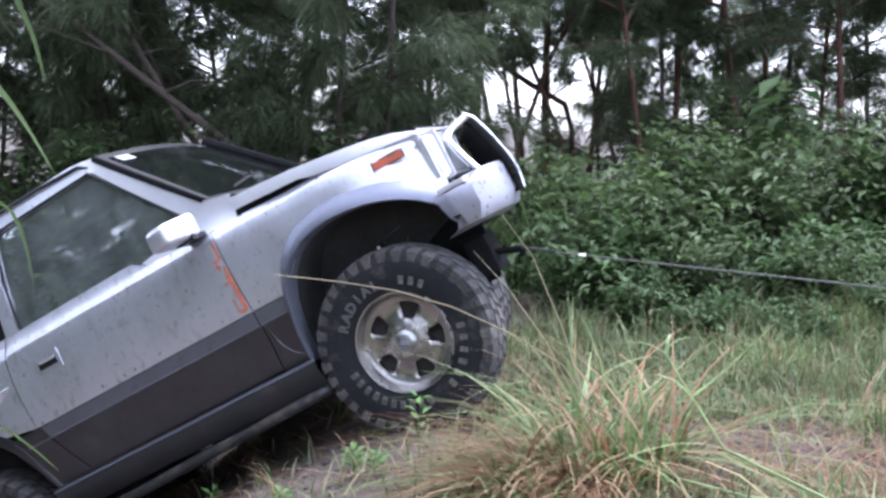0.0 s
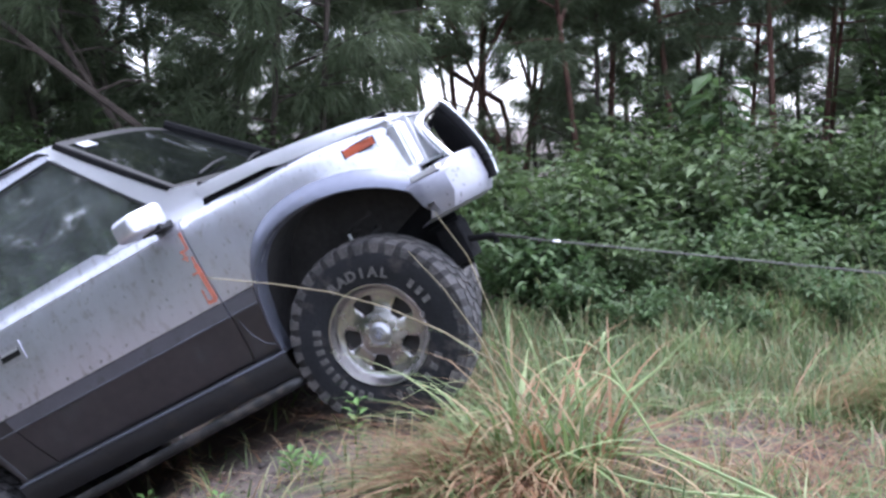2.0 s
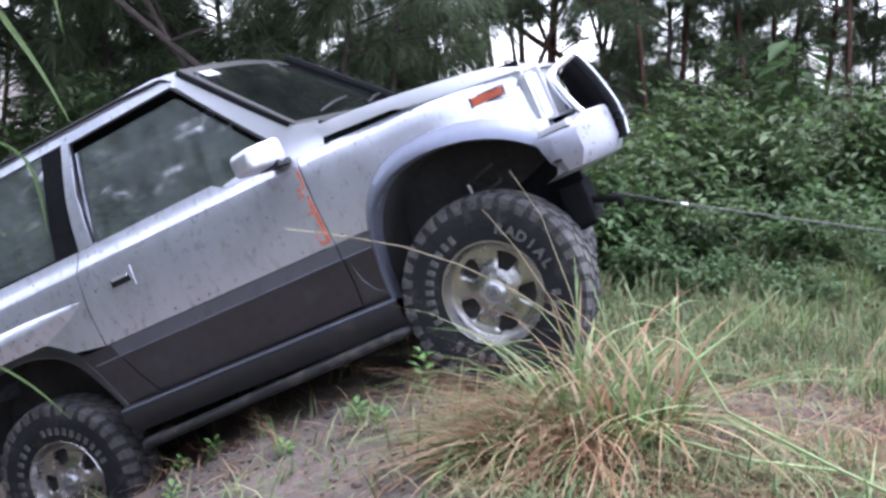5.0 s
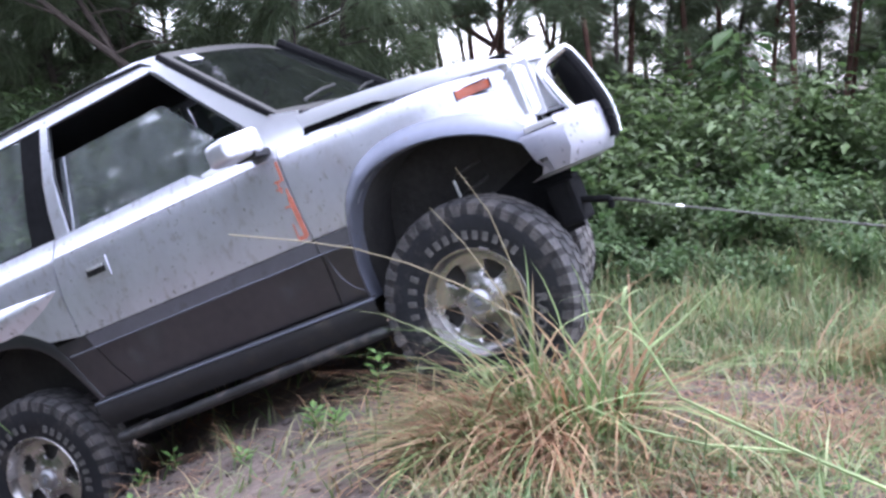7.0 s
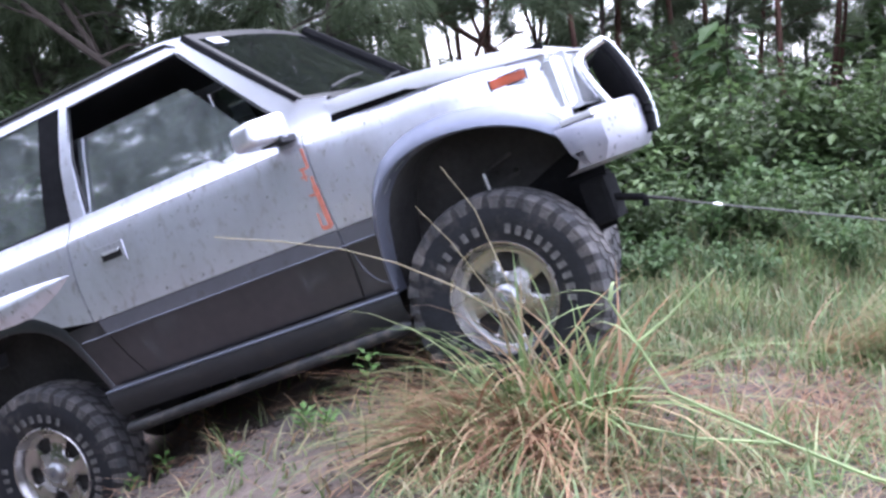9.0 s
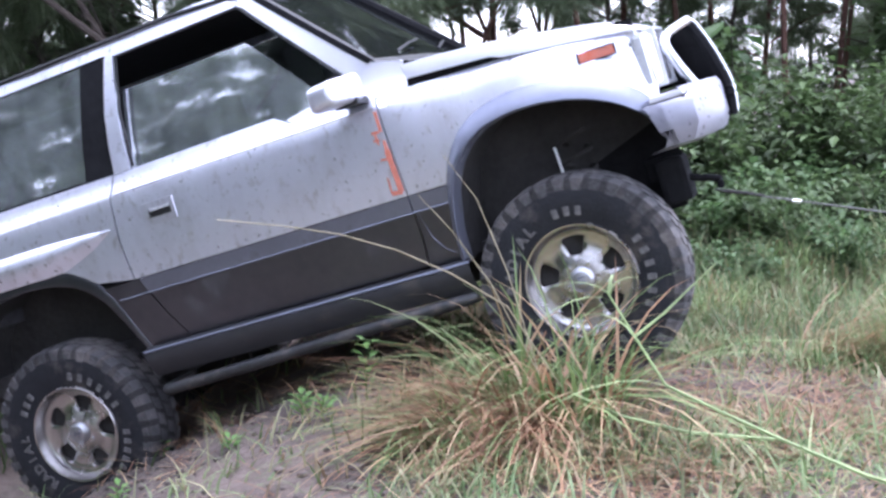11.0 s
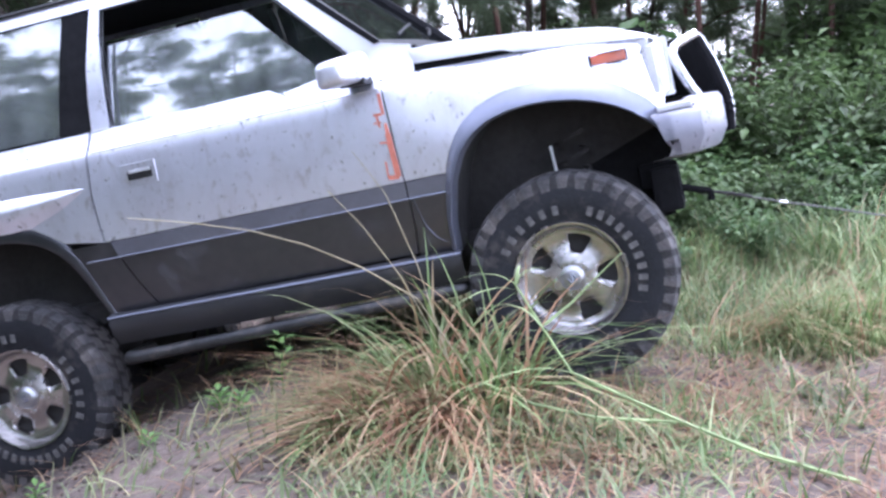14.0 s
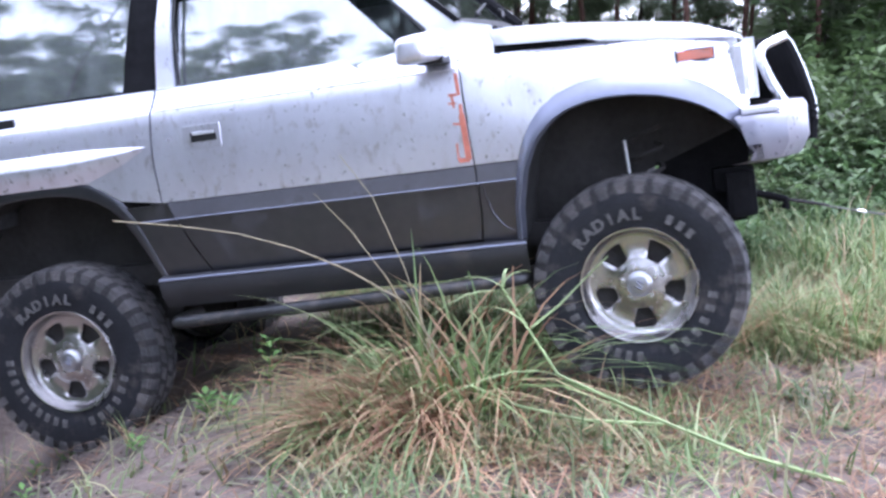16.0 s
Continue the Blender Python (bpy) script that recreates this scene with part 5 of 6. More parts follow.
def casuarina(h, low, sprays, label, bark, lean=0.0, forked=False):
    """A whip-thin tree with drooping needle sprays."""
    t = thing("casuarina_tree", label, "tree", group="casuarina wood")
    bm = bmesh.new()
    bend = rng.normal(0, 0.3, 2)
    axis = [(bend[0] * (k / 6) ** 2 * 2 + lean * k / 6, bend[1] * (k / 6) ** 2, h * k / 6) for k in range(7)]
    r0 = 0.026 * h / 6
    tube(bm, axis, [r0 * (1.15 - 0.95 * k / 6) for k in range(7)], 7)
    verts, faces = [], []
    limbs = 46
    for k in range(limbs):
        s = low + (1 - low) * (k + rng.uniform(0, 1)) / limbs
        i = min(int(s * 6), 5)
        f = s * 6 - i
        p0 = np.array(axis[i]) * (1 - f) + np.array(axis[i + 1]) * f
        a = rng.uniform(0, 6.28)
        ln = rng.uniform(0.5, 1.25) * (1.25 - 0.75 * s)
        rise = rng.uniform(0.1, 0.7)
        p1 = p0 + ln * 0.5 * np.array([math.cos(a), math.sin(a), rise])
        p2 = p0 + ln * np.array([math.cos(a), math.sin(a), rise * 0.7])
        tube(bm, [tuple(p0), tuple(p1), tuple(p2)], [0.011, 0.008, 0.003], 4, caps=False)
        for j in range(sprays):
            u = rng.uniform(0.25, 1.05)
            c = p0 * (1 - u) ** 2 + 2 * u * (1 - u) * p1 + u * u * p2 + rng.normal(0, 0.05, 3)
            b = a + rng.normal(0, 0.8)
            out = np.array([math.cos(b), math.sin(b), rng.uniform(-0.3, 0.6)])
            for q in range(26):
                d = out + rng.normal(0, 0.38, 3) + np.array([0, 0, -0.25])
                d = d / np.linalg.norm(d)
                l1 = rng.uniform(0.12, 0.34)
                m1 = c + d * l1 * 0.55
                e = c + d * l1 + np.array([0, 0, -0.30 * l1])
                w = np.cross(d, rng.normal(0, 1, 3))
                w = w / (np.linalg.norm(w) + 1e-6) * 0.0042
                n0 = len(verts)
                verts.extend([tuple(c - w * 0.6), tuple(m1 + w), tuple(m1 - w), tuple(e)])
                faces.extend([(n0, n0 + 1, n0 + 2), (n0 + 1, n0 + 3, n0 + 2)])
    part("trunk", bm, bark, t, "", True)
    me = bpy.data.meshes.new("crown")
    me.from_pydata(verts, [], faces)
    me.materials.append(NEEDLE)
    ob = new("crown", me)
    ob.parent = t
    return t


meadow()
clods()

# grass clump at the bank, with dry blades hanging over it
tuft("long arching green and dry grass clump beside the track", 0.54, 3.72, 270, 0.28, 0.82, [(0.66, GREEN), (0.34, STRAW)], radius=0.22, w=(0.008, 0.018), tilt=(0.1, 1.1))
tuft("brown dead grass mound hanging over the bank", 0.40, 3.58, 520, 0.28, 0.66, [(0.42, STRAW), (0.40, THATCH), (0.18, GREEN)], lean=3.7, spread=0.75, radius=0.20, tilt=(0.45, 1.3), w=(0.005, 0.011))
tuft("grey-green grass hanging towards the bare earth", 0.17, 3.50, 150, 0.20, 0.46, [(0.65, GREEN), (0.35, STRAW)], lean=3.9, spread=0.8, radius=0.12, tilt=(0.4, 1.2), w=(0.006, 0.012))
tuft("low dry grass clump on the shelf", 0.75, 3.45, 130, 0.14, 0.36, [(0.5, GREEN), (0.5, STRAW)], radius=0.22, tilt=(0.3, 1.2))
tuft("sparse green and straw grass clump", 1.15, 3.35, 110, 0.12, 0.34, [(0.6, GREEN), (0.4, STRAW)], radius=0.28, tilt=(0.3, 1.2))
tuft("sparse dry grass clump by the wheel track", 0.45, 3.30, 260, 0.14, 0.36, [(0.35, GREEN), (0.65, STRAW)], radius=0.25, tilt=(0.5, 1.3))
tuft("flattened reddish dead grass on the ground", 1.22, 3.55, 260, 0.14, 0.34, [(0.12, GREEN), (0.88, THATCH)], radius=0.26, tilt=(0.9, 1.45))
tuft("flattened reddish dead grass on the ground", 1.55, 3.95, 240, 0.14, 0.34, [(0.15, GREEN), (0.85, THATCH)], radius=0.26, tilt=(0.9, 1.45))
tuft("flattened reddish dead grass on the ground", 0.85, 3.20, 240, 0.14, 0.34, [(0.12, GREEN), (0.88, THATCH)], radius=0.24, tilt=(0.9, 1.45))
tuft("flattened reddish dead grass on the ground", 1.75, 3.50, 240, 0.14, 0.36, [(0.2, GREEN), (0.8, THATCH)], radius=0.28, tilt=(0.8, 1.45))
tuft("bright green upright grass by the wheel track", 1.95, 4.35, 300, 0.20, 0.48, [(0.85, GREEN), (0.15, STRAW)], radius=0.20, tilt=(0.05, 0.5))
tuft("green upright grass in front of the wheel", 1.05, 3.62, 90, 0.10, 0.26, [(0.9, GREEN), (0.1, STRAW)], radius=0.22, tilt=(0.05, 0.6))
tuft("straw-coloured grass bent over by the track", 1.75, 4.55, 330, 0.30, 0.66, [(0.25, GREEN), (0.75, STRAW)], lean=-0.5, spread=0.5, radius=0.2, tilt=(0.5, 1.0), w=(0.005, 0.010))
tuft("straw-coloured grass bent over by the track", 2.30, 4.95, 340, 0.30, 0.60, [(0.45, GREEN), (0.55, STRAW)], lean=-0.4, spread=0.7, radius=0.2, tilt=(0.4, 1.0))
tuft("bright green upright grass at the edge of the track", 2.15, 4.45, 420, 0.22, 0.52, [(0.92, GREEN), (0.08, STRAW)], radius=0.24, tilt=(0.03, 0.4), w=(0.007, 0.012))
tuft("tall green grass clump at the edge of the track", 2.65, 4.75, 480, 0.25, 0.62, [(0.9, GREEN), (0.1, STRAW)], radius=0.32, tilt=(0.05, 0.6), w=(0.006, 0.012))
tuft("tall green grass clump at the edge of the track", 2.9, 5.6, 480, 0.25, 0.65, [(0.9, GREEN), (0.1, STRAW)], radius=0.4, tilt=(0.05, 0.6), w=(0.006, 0.012))
tuft("green grass clump beyond the track", 1.45, 5.35, 320, 0.18, 0.42, [(0.8, GREEN), (0.2, STRAW)], radius=0.25, tilt=(0.05, 0.7))
tuft("green grass clump beyond the track", 2.1, 6.1, 380, 0.2, 0.5, [(0.85, GREEN), (0.15, STRAW)], radius=0.3, tilt=(0.05, 0.7))
reed("tall green reed arching over beside the path", -1.25, 1.95, [
    [(-1.22, 1.95, 0.9), (-1.05, 1.97, 1.62), (-0.88, 2.0, 1.68), (-0.701, 1.94, 1.424), (-0.674, 1.929, 1.344), (-0.647, 1.923, 1.281), (-0.628, 1.915, 1.21)],
    [(-1.26, 1.93, 0.7), (-1.12, 1.93, 1.42), (-0.95, 1.93, 1.44), (-0.755, 1.92, 1.263), (-0.701, 1.915, 1.201), (-0.656, 1.908, 1.139), (-0.613, 1.901, 1.067)],
    [(-1.2, 1.9, 0.35), (-1.05, 1.88, 0.78), (-0.871, 1.869, 0.73), (-0.755, 1.863, 0.695), (-0.674, 1.858, 0.655), (-0.607, 1.853, 0.601)],
    [(-1.28, 1.98, 0.6), (-1.15, 1.98, 1.25), (-0.95, 1.98, 1.28), (-0.832, 2.003, 1.073), (-0.72, 2.0, 1.0), (-0.68, 1.98, 0.88)]])

stalk("pale green reclining grass stalk with a bent leaf head", [(1.507, 2.90, 0.0015), (1.305, 3.10, 0.025), (1.111, 3.3, 0.079), (0.969, 3.38, 0.135), (0.826, 3.45, 0.196), (0.747, 3.52, 0.328), (0.675, 3.6, 0.453)], 0.0068, PALE,
      [((0.675, 3.6, 0.453), 2.9, 0.16, 0.9), ((0.675, 3.6, 0.453), 0.2, 0.13, 0.5), ((0.69, 3.58, 0.43), 3.6, 0.20, 1.1), ((0.826, 3.45, 0.196), 3.3, 0.30, 1.2), ((0.747, 3.52, 0.328), 2.6, 0.2, 0.6), ((0.68, 3.6, 0.45), 1.2, 0.12, 0.2)])
stalk("pale green grass stalk lying across the clump", [(1.161, 3.45, 0.022), (0.918, 3.5, 0.033), (0.73, 3.6, 0.059), (0.587, 3.7, 0.108)], 0.006, PALE)
stalk("stiff pale grass stalk leaning out", [(0.816, 3.85, 0.261), (0.921, 3.9, 0.325), (1.019, 3.92, 0.414), (1.106, 3.95, 0.484)], 0.005, PALE)
stalk("thin dry seed stalk arching over the clump", [(0.548, 3.7, 0.132), (0.37, 3.65, 0.405), (0.195, 3.6, 0.519), (0.027, 3.55, 0.602), (-0.137, 3.5, 0.658), (-0.296, 3.45, 0.691), (-0.481, 3.4, 0.718)], 0.0028, DRY)
stalk("thin dry seed stalk", [(0.477, 3.7, 0.172), (0.377, 3.7, 0.503), (0.278, 3.7, 0.738), (0.177, 3.7, 0.873)], 0.0021, DRY)
stalk("thin dry seed stalk", [(0.483, 3.75, 0.159), (0.323, 3.7, 0.469), (0.204, 3.7, 0.635), (0.094, 3.68, 0.756)], 0.0021, DRY)

for x, y in ((0.946, 4.36), (0.62, 3.95), (1.12, 3.72)):
    t = thing("fallen_leaf", "small pale fallen leaf on the grass", "leaf", pose(x, y, rough_height(x, y) + 0.03, 0, 0, x * 300), group="fallen leaves")
    ob = new("blade", leaf_mesh("blade", [(-0.012, 0, 0)], [(1, 0, 0.2)], [0.028], DRY, 0.3, 0.7))
    ob.parent = t

weed(-0.08, 4.0, 0.22, 16, 0.05, "small bright green leafy seedling at the bank")
weed(-1.06, 4.70, 0.11, 12, 0.045, "small green weed on the edge of the pit")
weed(-0.92, 4.66, 0.12, 12, 0.045, "small green weed on the edge of the pit")
weed(-0.30, 3.95, 0.10, 22, 0.05, "low green weed on the bare bank")
weed(-0.22, 3.88, 0.09, 20, 0.045, "low green weed on the bare bank")
weed(-0.95, 4.05, 0.08, 14, 0.04, "low green weed on the bare bank")
weed(-0.55, 3.98, 0.05, 14, 0.04, "low green weed on the bare bank")
tuft("dry broken weed stalks on the bank", -0.56, 4.07, 16, 0.10, 0.24, [(0.45, GREEN), (0.55, STRAW)], radius=0.04, tilt=(0.1, 0.9), droop=(0.1, 0.7), category="weed")
tuft("dry broken weed stalks on the bank", -0.66, 3.92, 14, 0.06, 0.14, [(0.2, GREEN), (0.8, STRAW)], radius=0.05, tilt=(0.3, 1.1), droop=(0.1, 0.5), category="weed")

# shrubs at the edge of the wood
SHRUBS = [shrub(1.1, 1.3, 2400, 0.092, LEAF, "dense green leafy shrub with small leaves"),
          shrub(0.85, 1.2, 2100, 0.082, LEAF, "low green leafy shrub with small leaves"),
          shrub(1.35, 1.2, 2400, 0.100, LEAF, "tall green leafy shrub with vines"),
          shrub(0.6, 1.0, 1500, 0.085, BROAD, "low broad-leaved green plant")]
spots = [(0.75, 6.55, 3, 0.9), (1.15, 6.9, 1, 1.0), (1.6, 7.3, 0, 0.9), (2.1, 7.1, 1, 1.0), (2.5, 7.6, 2, 0.75), (3.0, 7.4, 0, 1.0), (3.6, 7.7, 2, 0.9), (4.2, 7.6, 0, 1.0), (4.8, 8.0, 2, 1.0),
         (5.5, 8.1, 0, 1.1), (6.2, 8.3, 2, 1.1), (1.3, 8.0, 0, 1.0), (0.9, 7.6, 1, 1.0), (1.9, 8.5, 2, 0.75), (2.9, 8.8, 0, 1.05), (3.9, 9.0, 2, 1.0), (5.0, 9.3, 2, 1.1), (6.2, 9.6, 2, 1.2), (0.2, 8.2, 1, 1.0),
         (1.75, 6.45, 3, 0.8), (2.45, 6.75, 3, 0.9), (3.3, 6.8, 3, 1.0), (4.1, 6.9, 1, 0.9), (-0.6, 8.6, 0, 1.0), (-1.6, 8.8, 2, 0.9), (-2.7, 8.7, 0, 1.0), (-3.8, 8.8, 2, 0.9), (-4.9, 8.9, 0, 1.1),
         (0.9, 12.5, 1, 0.9), (-0.2, 12.8, 0, 0.8), (2.0, 12.8, 1, 0.9), (0.3, 17.0, 0, 0.8), (1.6, 17.0, 0, 0.9), (3.0, 17.0, 2, 0.8), (3.2, 13.0, 2, 0.9), (5.0, 13.0, 2, 1.0), (7.4, 9.8, 2, 1.2), (7.5, 13.0, 2, 1.2)]
spots += [(4.6, 10.4, 2, 1.6), (6.4, 10.6, 2, 1.9), (8.0, 10.8, 2, 2.2), (2.6, 10.0, 2, 1.1)]
spots += [(1.25, 5.9, 3, 0.5), (1.7, 5.75, 3, 0.45), (2.3, 5.9, 3, 0.5), (2.9, 6.2, 3, 0.6), (3.5, 6.0, 3, 0.5), (0.95, 6.2, 3, 0.6), (2.0, 6.3, 1, 0.6), (2.7, 6.5, 1, 0.6), (1.4, 6.35, 1, 0.6), (3.9, 6.4, 1, 0.7), (4.6, 6.6, 3, 0.9)]
# unseen shrubs beside the path, mirrored in the glass and darkening the paint
spots += [(-5.4 - 0.4 * (i % 2), -4.6 + i * 0.7, (0, 2)[i % 2], 1.8 if i > 8 else 0.9) for i in range(14)]
# unseen shrubs behind the camera, added to block the low sky
spots += [(-4.5 + i * 1.3, -3.4 - 0.5 * (i % 2), (0, 2)[i % 2], 1.5) for i in range(7)]
used = set()
for i, (x, y, k, s) in enumerate(spots):
    m = pose(x, y, rough_height(x, y) - 0.02, 0, 0, i * 77) @ Matrix.Scale(s, 4)
    if k not in used:
        used.add(k)
        SHRUBS[k].matrix_basis = m
    else:
        copy_thing(SHRUBS[k], m).scale = (s, s, s)


# broad-leaved sapling
def sapling():
    t = thing("sapling", "sapling with large drooping dark green leaves", "tree", pose(2.45, 8.6, 0.1))
    bm = bmesh.new()
    tube(bm, [(0, 0, 0), (0.03, 0, 0.7), (0.0, 0.02, 1.35)], [0.018, 0.014, 0.006], 6)
    part("trunk", bm, BARK, t, "", True)
    cs, ds, ss = [], [], []
    for k in range(34):
        a, z = k * 2.4, 0.65 + 0.75 * (k / 34)
        cs.append((0.10 * math.cos(a), 0.10 * math.sin(a), z))
        ds.append((math.cos(a), math.sin(a), rng.uniform(-0.7, 0.1)))
        ss.append(rng.uniform(0.16, 0.28))
    ob = new("foliage", leaf_mesh("foliage", cs, ds, ss, BROAD, 0.2, 0.62))
    ob.parent = t


sapling()

# the wood: thin casuarinas
TREES = [casuarina(5.6, 0.06, 19, "dark casuarina tree with drooping needle sprays", BARK),
         casuarina(6.2, 0.10, 17, "dark casuarina tree with drooping needle sprays", BARK, 0.3),
         casuarina(6.0, 0.15, 14, "thin casuarina tree with reddish bark", REDBARK, -0.25),
         casuarina(6.6, 0.27, 14, "bare-stemmed young casuarina tree", REDBARK, 0.2),
         casuarina(5.2, 0.40, 9, "thin leaning casuarina with sparse twigs", REDBARK, 1.3)]
stand = []
for i in range(14):
    stand.append((-7.2 + i * 0.53 + rng.uniform(-0.15, 0.15), 9.0 + rng.uniform(-0.5, 0.9), i % 2, rng.uniform(0.85, 1.1)))
for i in range(10):
    stand.append((-8.5 + i * 0.78 + rng.uniform(-0.2, 0.2), 12.0 + rng.uniform(-0.6, 0.9), i % 3, rng.uniform(0.9, 1.2)))
stand += [(0.32, 11.6, 3, 0.9), (0.62, 12.6, 3, 0.95), (1.02, 11.8, 3, 0.95), (1.85, 10.4, 3, 0.9), (2.75, 10.9, 3, 1.0), (3.2, 11.8, 3, 1.0), (3.6, 10.6, 3, 0.95), 
          (4.75, 10.6, 3, 1.0), (5.3, 11.8, 1, 1.0), (5.9, 10.9, 2, 1.05), (6.6, 11.6, 1, 1.1), (7.4, 11.0, 1, 1.1), (8.2, 12.0, 1, 1.1), (1.75, 13.4, 1, 0.9), (2.6, 14.0, 2, 0.95), (3.7, 13.6, 1, 1.0), (5.0, 14.2, 1, 1.0), (6.5, 14.0, 1, 1.1)]
stand += [(-0.12, 10.3, 0, 0.88), (-0.5, 11.6, 1, 0.95), (1.75, 14.6, 3, 1.1), (3.9, 12.5, 2, 1.0), (5.9, 12.6, 2, 1.0), (-0.1, 15.5, 3, 1.3), (1.1, 15.8, 3, 1.3), (3.4, 16.0, 3, 1.2), (6.6, 16.0, 1, 1.2)]
# leaning thin stems that cross the gaps
stand += [(0.45, 12.2, 4, 0.9), (0.95, 13.2, 4, 1.0), (1.35, 12.0, 4, 0.9), (1.15, 14.2, 4, 1.1), (2.0, 12.6, 4, 1.0), (4.6, 12.2, 4, 1.0), (-2.6, 10.6, 4, 1.0), (-3.4, 11.0, 4, 1.0)]
stand += [(2.25, 11.6, 3, 1.0), (4.2, 11.4, 3, 1.0), (2.0, 10.8, 1, 0.82), (2.65, 12.2, 0, 0.9)]
# the far edge of the wood
stand += [(3.0 + i * 1.7, 19.0 + (i % 3) * 0.9, i % 3, 0.72 + 0.06 * (i % 4)) for i in range(6)]
stand += [(-5.0 + i * 2.6, 18.0 + (i % 2) * 1.1, i % 2, 0.8) for i in range(2)]
# the far side of the path, seen only in the glass
stand += [(-7.9 + (i % 3) * 0.35, -5.6 + i * 0.62, (i + 1) % 2, 0.95 - 0.012 * i) for i in range(18)]
stand += [(-6.6 + (i % 3) * 0.4, -5.0 + i * 0.55, i % 2, (1.05 - 0.018 * i) + 0.05 * (i % 3)) for i in range(19)]
# unseen trees behind the camera, blocking sky light from the car's side
stand += [(-6.0 + i * 1.6, -6.0 + (i % 3) * 0.6, i % 2, 1.1 + 0.1 * (i % 3)) for i in range(7)]
used = set()
for i, (x, y, k, s) in enumerate(stand):
    m = pose(x, y, rough_height(x, y) - 0.03 if abs(y) < 16 else 0.05, float(rng.normal(0, 4)), float(rng.normal(0, 4)), i * 101)
    if k not in used:
        used.add(k)
        TREES[k].matrix_basis = m @ Matrix.Scale(s, 4)
    else:
        copy_thing(TREES[k], m).scale = (s, s, s)


def leaning_trunk(label, pts, radius, twigs, material=BARK):
    """A thin trunk leaning through the wood, with bare twigs."""
    t = thing("leaning_trunk", label, "tree", group="leaning trunks")
    bm = bmesh.new()
    n = len(pts)
    tube(bm, pts, [radius * (1 - 0.5 * i / (n - 1)) for i in range(n)], 7)
    part("trunk", bm, material, t, "", True)
    for k in range(twigs):
        i = k % (n - 1)
        s = float(rng.uniform(0, 1))
        p = Vector(pts[i]).lerp(Vector(pts[i + 1]), s)
        if p.z < 0.8:
            continue
        d = Vector((float(rng.normal(0, 1)), float(rng.normal(0, 0.6)), float(rng.uniform(-0.2, 1.2)))).normalized()
        ln = float(rng.uniform(0.35, 0.9))
        bm = bmesh.new()
        tube(bm, [p, p + d * ln * 0.5 + Vector((0, 0, 0.05)), p + d * ln], [0.010, 0.007, 0.003], 5)
        part("twig", bm, material, t, "", True)
    return t


leaning_trunk("thin dark trunk leaning across the wood", [(-0.27, 8.55, 0.1), (-1.15, 8.5, 0.72), (-2.03, 8.4, 1.42), (-2.68, 8.4, 1.94), (-4.2, 8.5, 3.1)], 0.034, 12)
leaning_trunk("thin dark trunk leaning across the wood", [(-1.25, 8.75, 0.1), (-2.06, 8.7, 1.46), (-2.36, 8.7, 1.96), (-3.1, 8.8, 3.2)], 0.030, 10)
leaning_trunk("reddish thin trunk forking over the gap", [(0.62, 11.3, 0.1), (0.70, 11.3, 0.9), (0.98, 11.3, 1.7), (1.45, 11.4, 2.6)], 0.030, 12, REDBARK)
leaning_trunk("reddish thin trunk forking over the gap", [(1.28, 11.5, 0.1), (1.12, 11.5, 1.0), (0.80, 11.5, 1.8), (0.42, 11.5, 2.7)], 0.028, 12, REDBARK)
leaning_trunk("thin bare trunk among the casuarinas", [(0.30, 11.0, 0.1), (0.26, 11.0, 1.2), (0.42, 11.0, 2.4)], 0.026, 10, REDBARK)
# crossing reddish branch in the gap
bm = bmesh.new()
t = thing("fallen_branch", "reddish dead branch leaning across the gap in the trees", "branch")
tube(bm, [(0.30, 12.0, 1.95), (0.62, 12.0, 1.69), (0.872, 12.0, 1.525), (1.21, 12.0, 1.33), (1.28, 12.0, 1.08), (1.30, 12.0, 0.1)], [0.022, 0.03, 0.034, 0.034, 0.028, 0.03], 6)
part("branch_wood", bm, REDBARK, t, "", True)


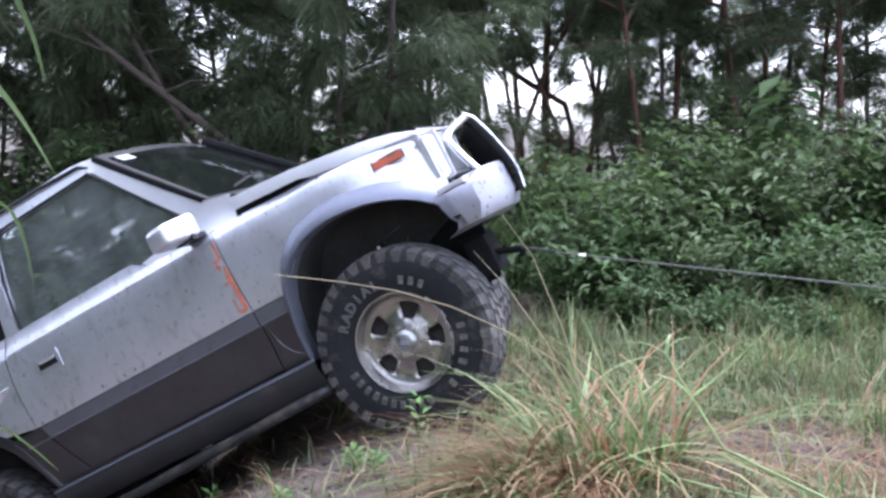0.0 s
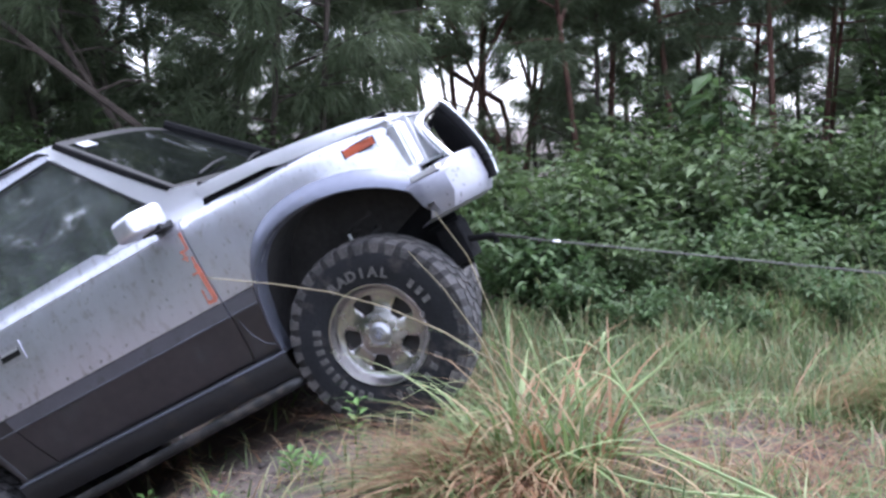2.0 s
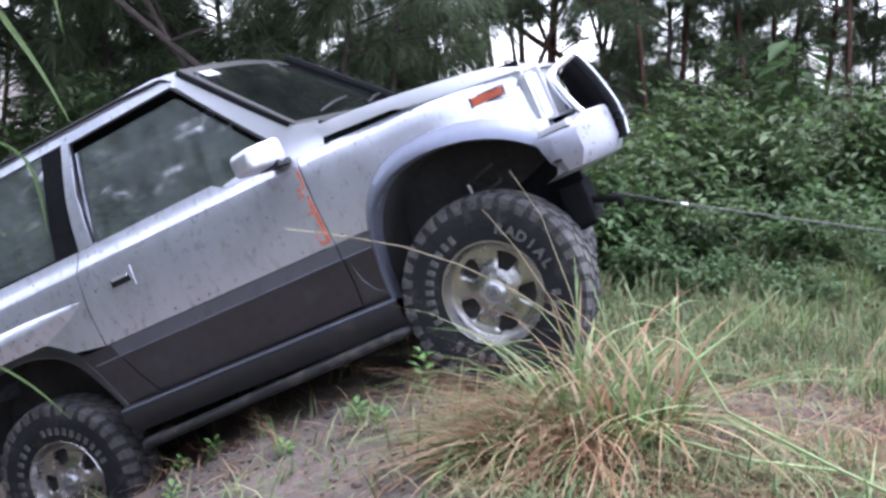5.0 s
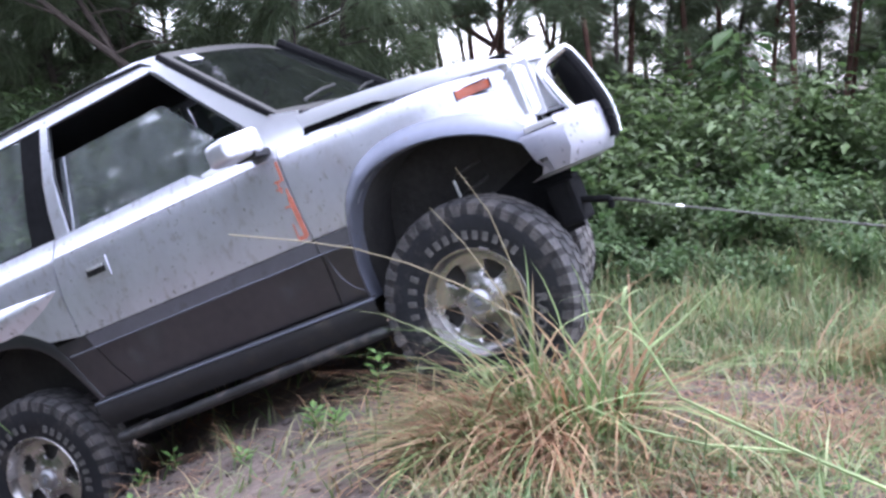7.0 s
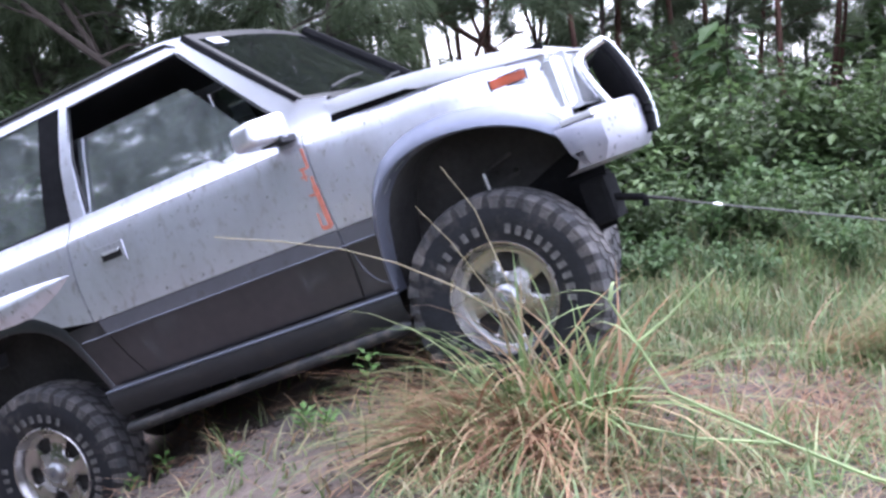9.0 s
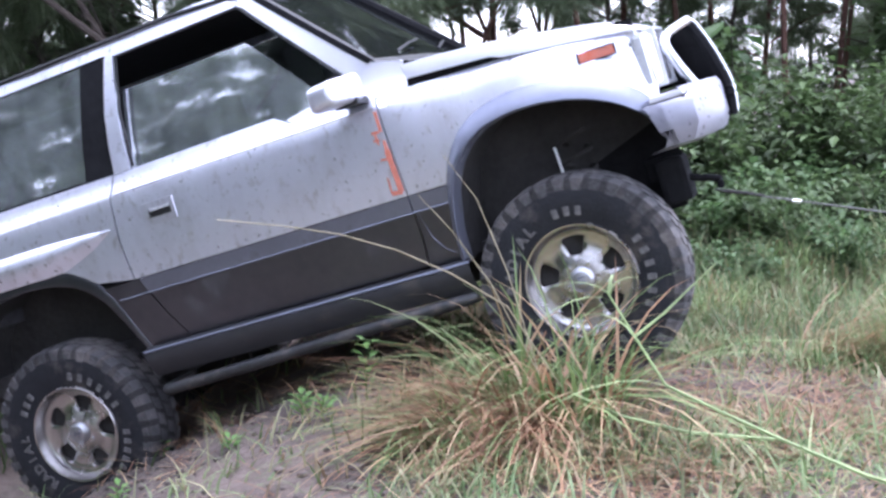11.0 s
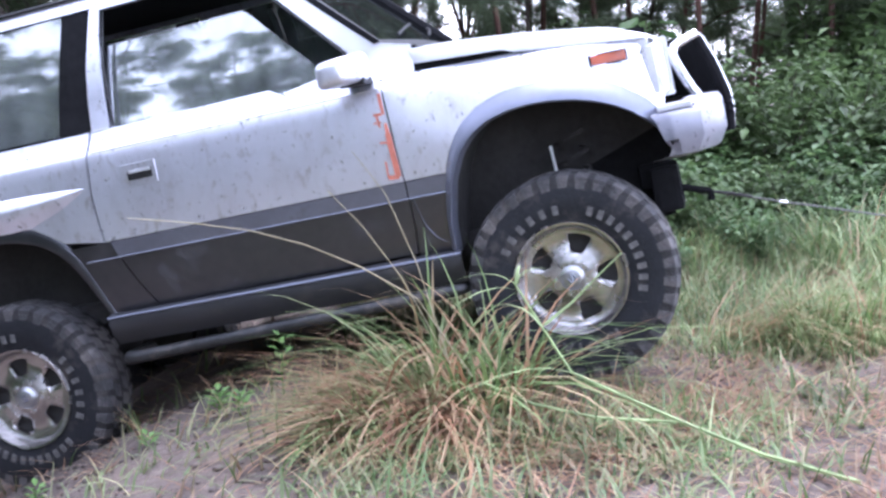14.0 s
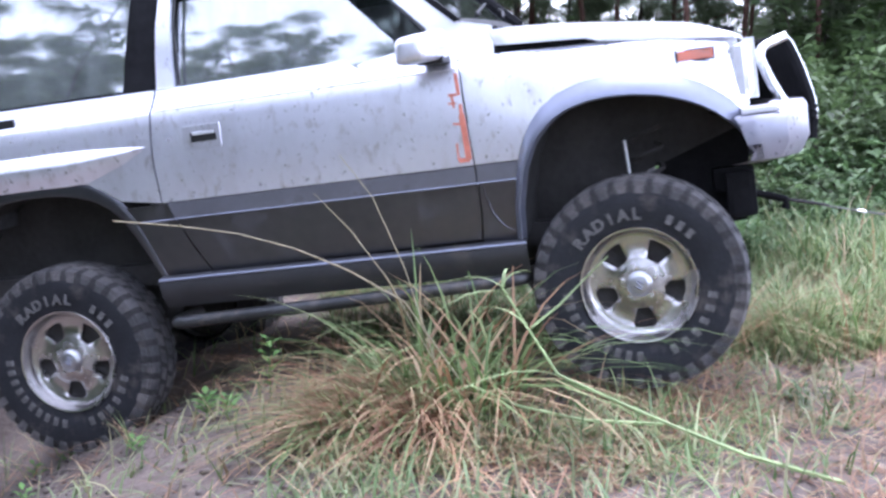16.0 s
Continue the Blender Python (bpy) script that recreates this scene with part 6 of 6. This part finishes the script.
# ---- motion ----
CAR_ROWS = [
    (0.0, pose(-1.763, 5.867, -0.665, 2.18, -28.22, -18.45)),
    (0.5, pose(-1.734, 5.900, -0.647, 3.10, -28.14, -18.55)),
    (1.0, pose(-1.691, 5.887, -0.624, 3.25, -28.02, -18.97)),
    (1.5, pose(-1.661, 5.880, -0.612, 3.16, -27.94, -18.97)),
    (2.0, pose(-1.611, 5.872, -0.583, 3.71, -27.71, -19.73)),
    (2.5, pose(-1.572, 5.869, -0.558, 3.93, -27.31, -20.37)),
    (3.0, pose(-1.544, 5.829, -0.552, 3.10, -26.93, -20.74)),
    (3.5, pose(-1.554, 5.852, -0.539, 4.07, -26.85, -20.23)),
    (4.0, pose(-1.519, 5.832, -0.509, 4.16, -26.39, -20.63)),
    (6.5, pose(-1.328, 5.747, -0.384, 1.93, -23.33, -23.45)),
    (7.0, pose(-1.288, 5.723, -0.333, 3.19, -21.86, -25.14)),
    (7.5, pose(-1.251, 5.659, -0.331, 2.50, -21.40, -26.17)),
    (8.0, pose(-1.228, 5.648, -0.318, 2.64, -21.14, -26.25)),
    (8.5, pose(-1.202, 5.612, -0.274, 1.66, -20.00, -25.90)),
    (9.0, pose(-1.171, 5.616, -0.244, 1.54, -19.44, -25.41)),
    (11.5, pose(-1.037, 5.410, -0.071, 1.39, -15.62, -20.31)),
    (12.0, pose(-1.010, 5.367, -0.037, 0.61, -14.08, -20.25)),
    (12.5, pose(-0.968, 5.357, -0.000, 1.43, -13.87, -19.94)),
    (13.0, pose(-0.935, 5.333, 0.036, 1.14, -12.62, -19.72)),
    (13.5, pose(-0.906, 5.320, 0.075, 0.68, -11.59, -18.49)),
    (14.0, pose(-0.902, 5.314, 0.075, 0.25, -11.42, -18.03)),
    (14.5, pose(-0.867, 5.298, 0.125, 0.79, -10.35, -17.72)),
    (15.0, pose(-0.828, 5.282, 0.160, 0.73, -9.51, -17.47)),
    (15.5, pose(-0.746, 5.265, 0.228, 1.53, -8.43, -17.79)),
    (16.0, pose(-0.636, 5.242, 0.278, 0.56, -6.91, -19.63)),
]
CABLE_ROWS = [
    (0.0, pose(0.307, 4.646, 0.665, 0, 2.98, -25)),
    (0.5, pose(0.339, 4.673, 0.673, 0, 3.04, -25)),
    (1.0, pose(0.376, 4.644, 0.690, 0, 3.11, -25)),
    (1.5, pose(0.408, 4.636, 0.699, 0, 3.17, -25)),
    (2.0, pose(0.448, 4.598, 0.715, 0, 3.24, -25)),
    (2.5, pose(0.482, 4.568, 0.721, 0, 3.30, -25)),
    (3.0, pose(0.506, 4.514, 0.718, 0, 3.37, -25)),
    (3.5, pose(0.513, 4.553, 0.720, 0, 3.43, -25)),
    (4.0, pose(0.549, 4.515, 0.730, 0, 3.50, -25)),
    (6.5, pose(0.724, 4.309, 0.743, 0, 3.82, -25)),
    (7.0, pose(0.749, 4.211, 0.721, 0, 3.89, -25)),
    (7.5, pose(0.764, 4.108, 0.708, 0, 4.09, -25)),
    (8.0, pose(0.790, 4.092, 0.709, 0, 4.28, -25)),
    (8.5, pose(0.841, 4.062, 0.711, 0, 4.48, -25)),
    (9.0, pose(0.893, 4.080, 0.717, 0, 4.68, -25)),
    (11.5, pose(1.210, 4.043, 0.721, 0, 5.65, -25)),
    (12.0, pose(1.257, 3.997, 0.692, 0, 5.85, -25)),
    (12.5, pose(1.310, 3.997, 0.713, 0, 6.04, -25)),
    (13.0, pose(1.362, 3.977, 0.694, 0, 6.24, -25)),
    (13.5, pose(1.429, 4.011, 0.690, 0, 6.43, -25)),
    (14.0, pose(1.445, 4.024, 0.686, 0, 6.63, -25)),
    (14.5, pose(1.498, 4.016, 0.682, 0, 6.82, -25)),
    (15.0, pose(1.550, 4.008, 0.679, 0, 7.02, -25)),
    (15.5, pose(1.634, 3.974, 0.690, 0, 7.21, -25)),
    (16.0, pose(1.712, 3.873, 0.677, 0, 7.41, -25)),
]
# seconds, turn of the front wheel, of the rear wheel, and the springs' travel at both
WHEEL_ROWS = [
    (0.0, 31.2, 143.9, -0.032, -0.090),
    (0.5, 40.8, 151.5, -0.033, -0.095),
    (1.0, 50.4, 159.5, -0.039, -0.100),
    (1.5, 59.9, 164.8, -0.042, -0.105),
    (2.0, 65.7, 174.0, -0.044, -0.110),
    (2.5, 71.3, 181.3, -0.040, -0.115),
    (3.0, 76.9, 189.4, -0.038, -0.120),
    (3.5, 81.8, 185.3, -0.041, -0.125),
    (4.0, 89.2, 193.0, -0.038, -0.130),
    (5.2, 117.6, 211.2, -0.057, -0.144),
    (6.3, 145.6, 227.8, -0.074, -0.157),
    (6.5, 158.3, 230.9, -0.077, -0.159),
    (7.0, 186.9, 240.7, -0.081, -0.165),
    (7.5, 197.4, 252.4, -0.075, -0.170),
    (8.0, 211.1, 257.0, -0.072, -0.175),
    (8.5, 223.0, 266.0, -0.069, -0.180),
    (9.0, 234.4, 272.3, -0.076, -0.185),
    (9.7, 277.1, 284.9, -0.089, -0.185),
    (10.4, 320.8, 297.5, -0.101, -0.185),
    (11.0, 360.2, 308.3, -0.105, -0.185),
    (11.5, 393.6, 317.3, -0.119, -0.185),
    (12.0, 405.1, 326.6, -0.113, -0.185),
    (12.5, 451.9, 335.3, -0.110, -0.186),
    (13.0, 528.6, 343.3, -0.101, -0.188),
    (13.5, 567.6, 349.9, -0.101, -0.189),
    (14.0, 595.4, 351.2, -0.100, -0.190),
    (14.5, 616.4, 360.8, -0.100, -0.196),
    (15.0, 655.5, 368.4, -0.106, -0.203),
    (15.5, 691.4, 384.0, -0.114, -0.209),
    (16.0, 754.9, 402.0, -0.125, -0.215),
]


def motions():
    walk(car, CAR_ROWS)
    walk(cable, CABLE_ROWS)
    walk(wheel_fr, [(t, pose(2.186, -0.668, zf, 0, f, 0)) for t, f, r, zf, zr in WHEEL_ROWS])
    walk(wheel_rr, [(t, pose(0, -0.668, zr, 0, r, 0)) for t, f, r, zf, zr in WHEEL_ROWS])
    walk(wheel_fl, [(t, pose(1.94, 0.33, zf + 0.04, 0, -f, 180)) for t, f, r, zf, zr in WHEEL_ROWS])
    walk(wheel_rl, [(t, pose(0, 0.50, zr, 0, -r, 180)) for t, f, r, zf, zr in WHEEL_ROWS])
    low = pose(-0.012, -0.016, -0.135)
    walk(glass_r, [(0, pose(0, 0, 0)), (4.3, pose(0, 0, 0)), (6.1, low), (16, low)])


motions()
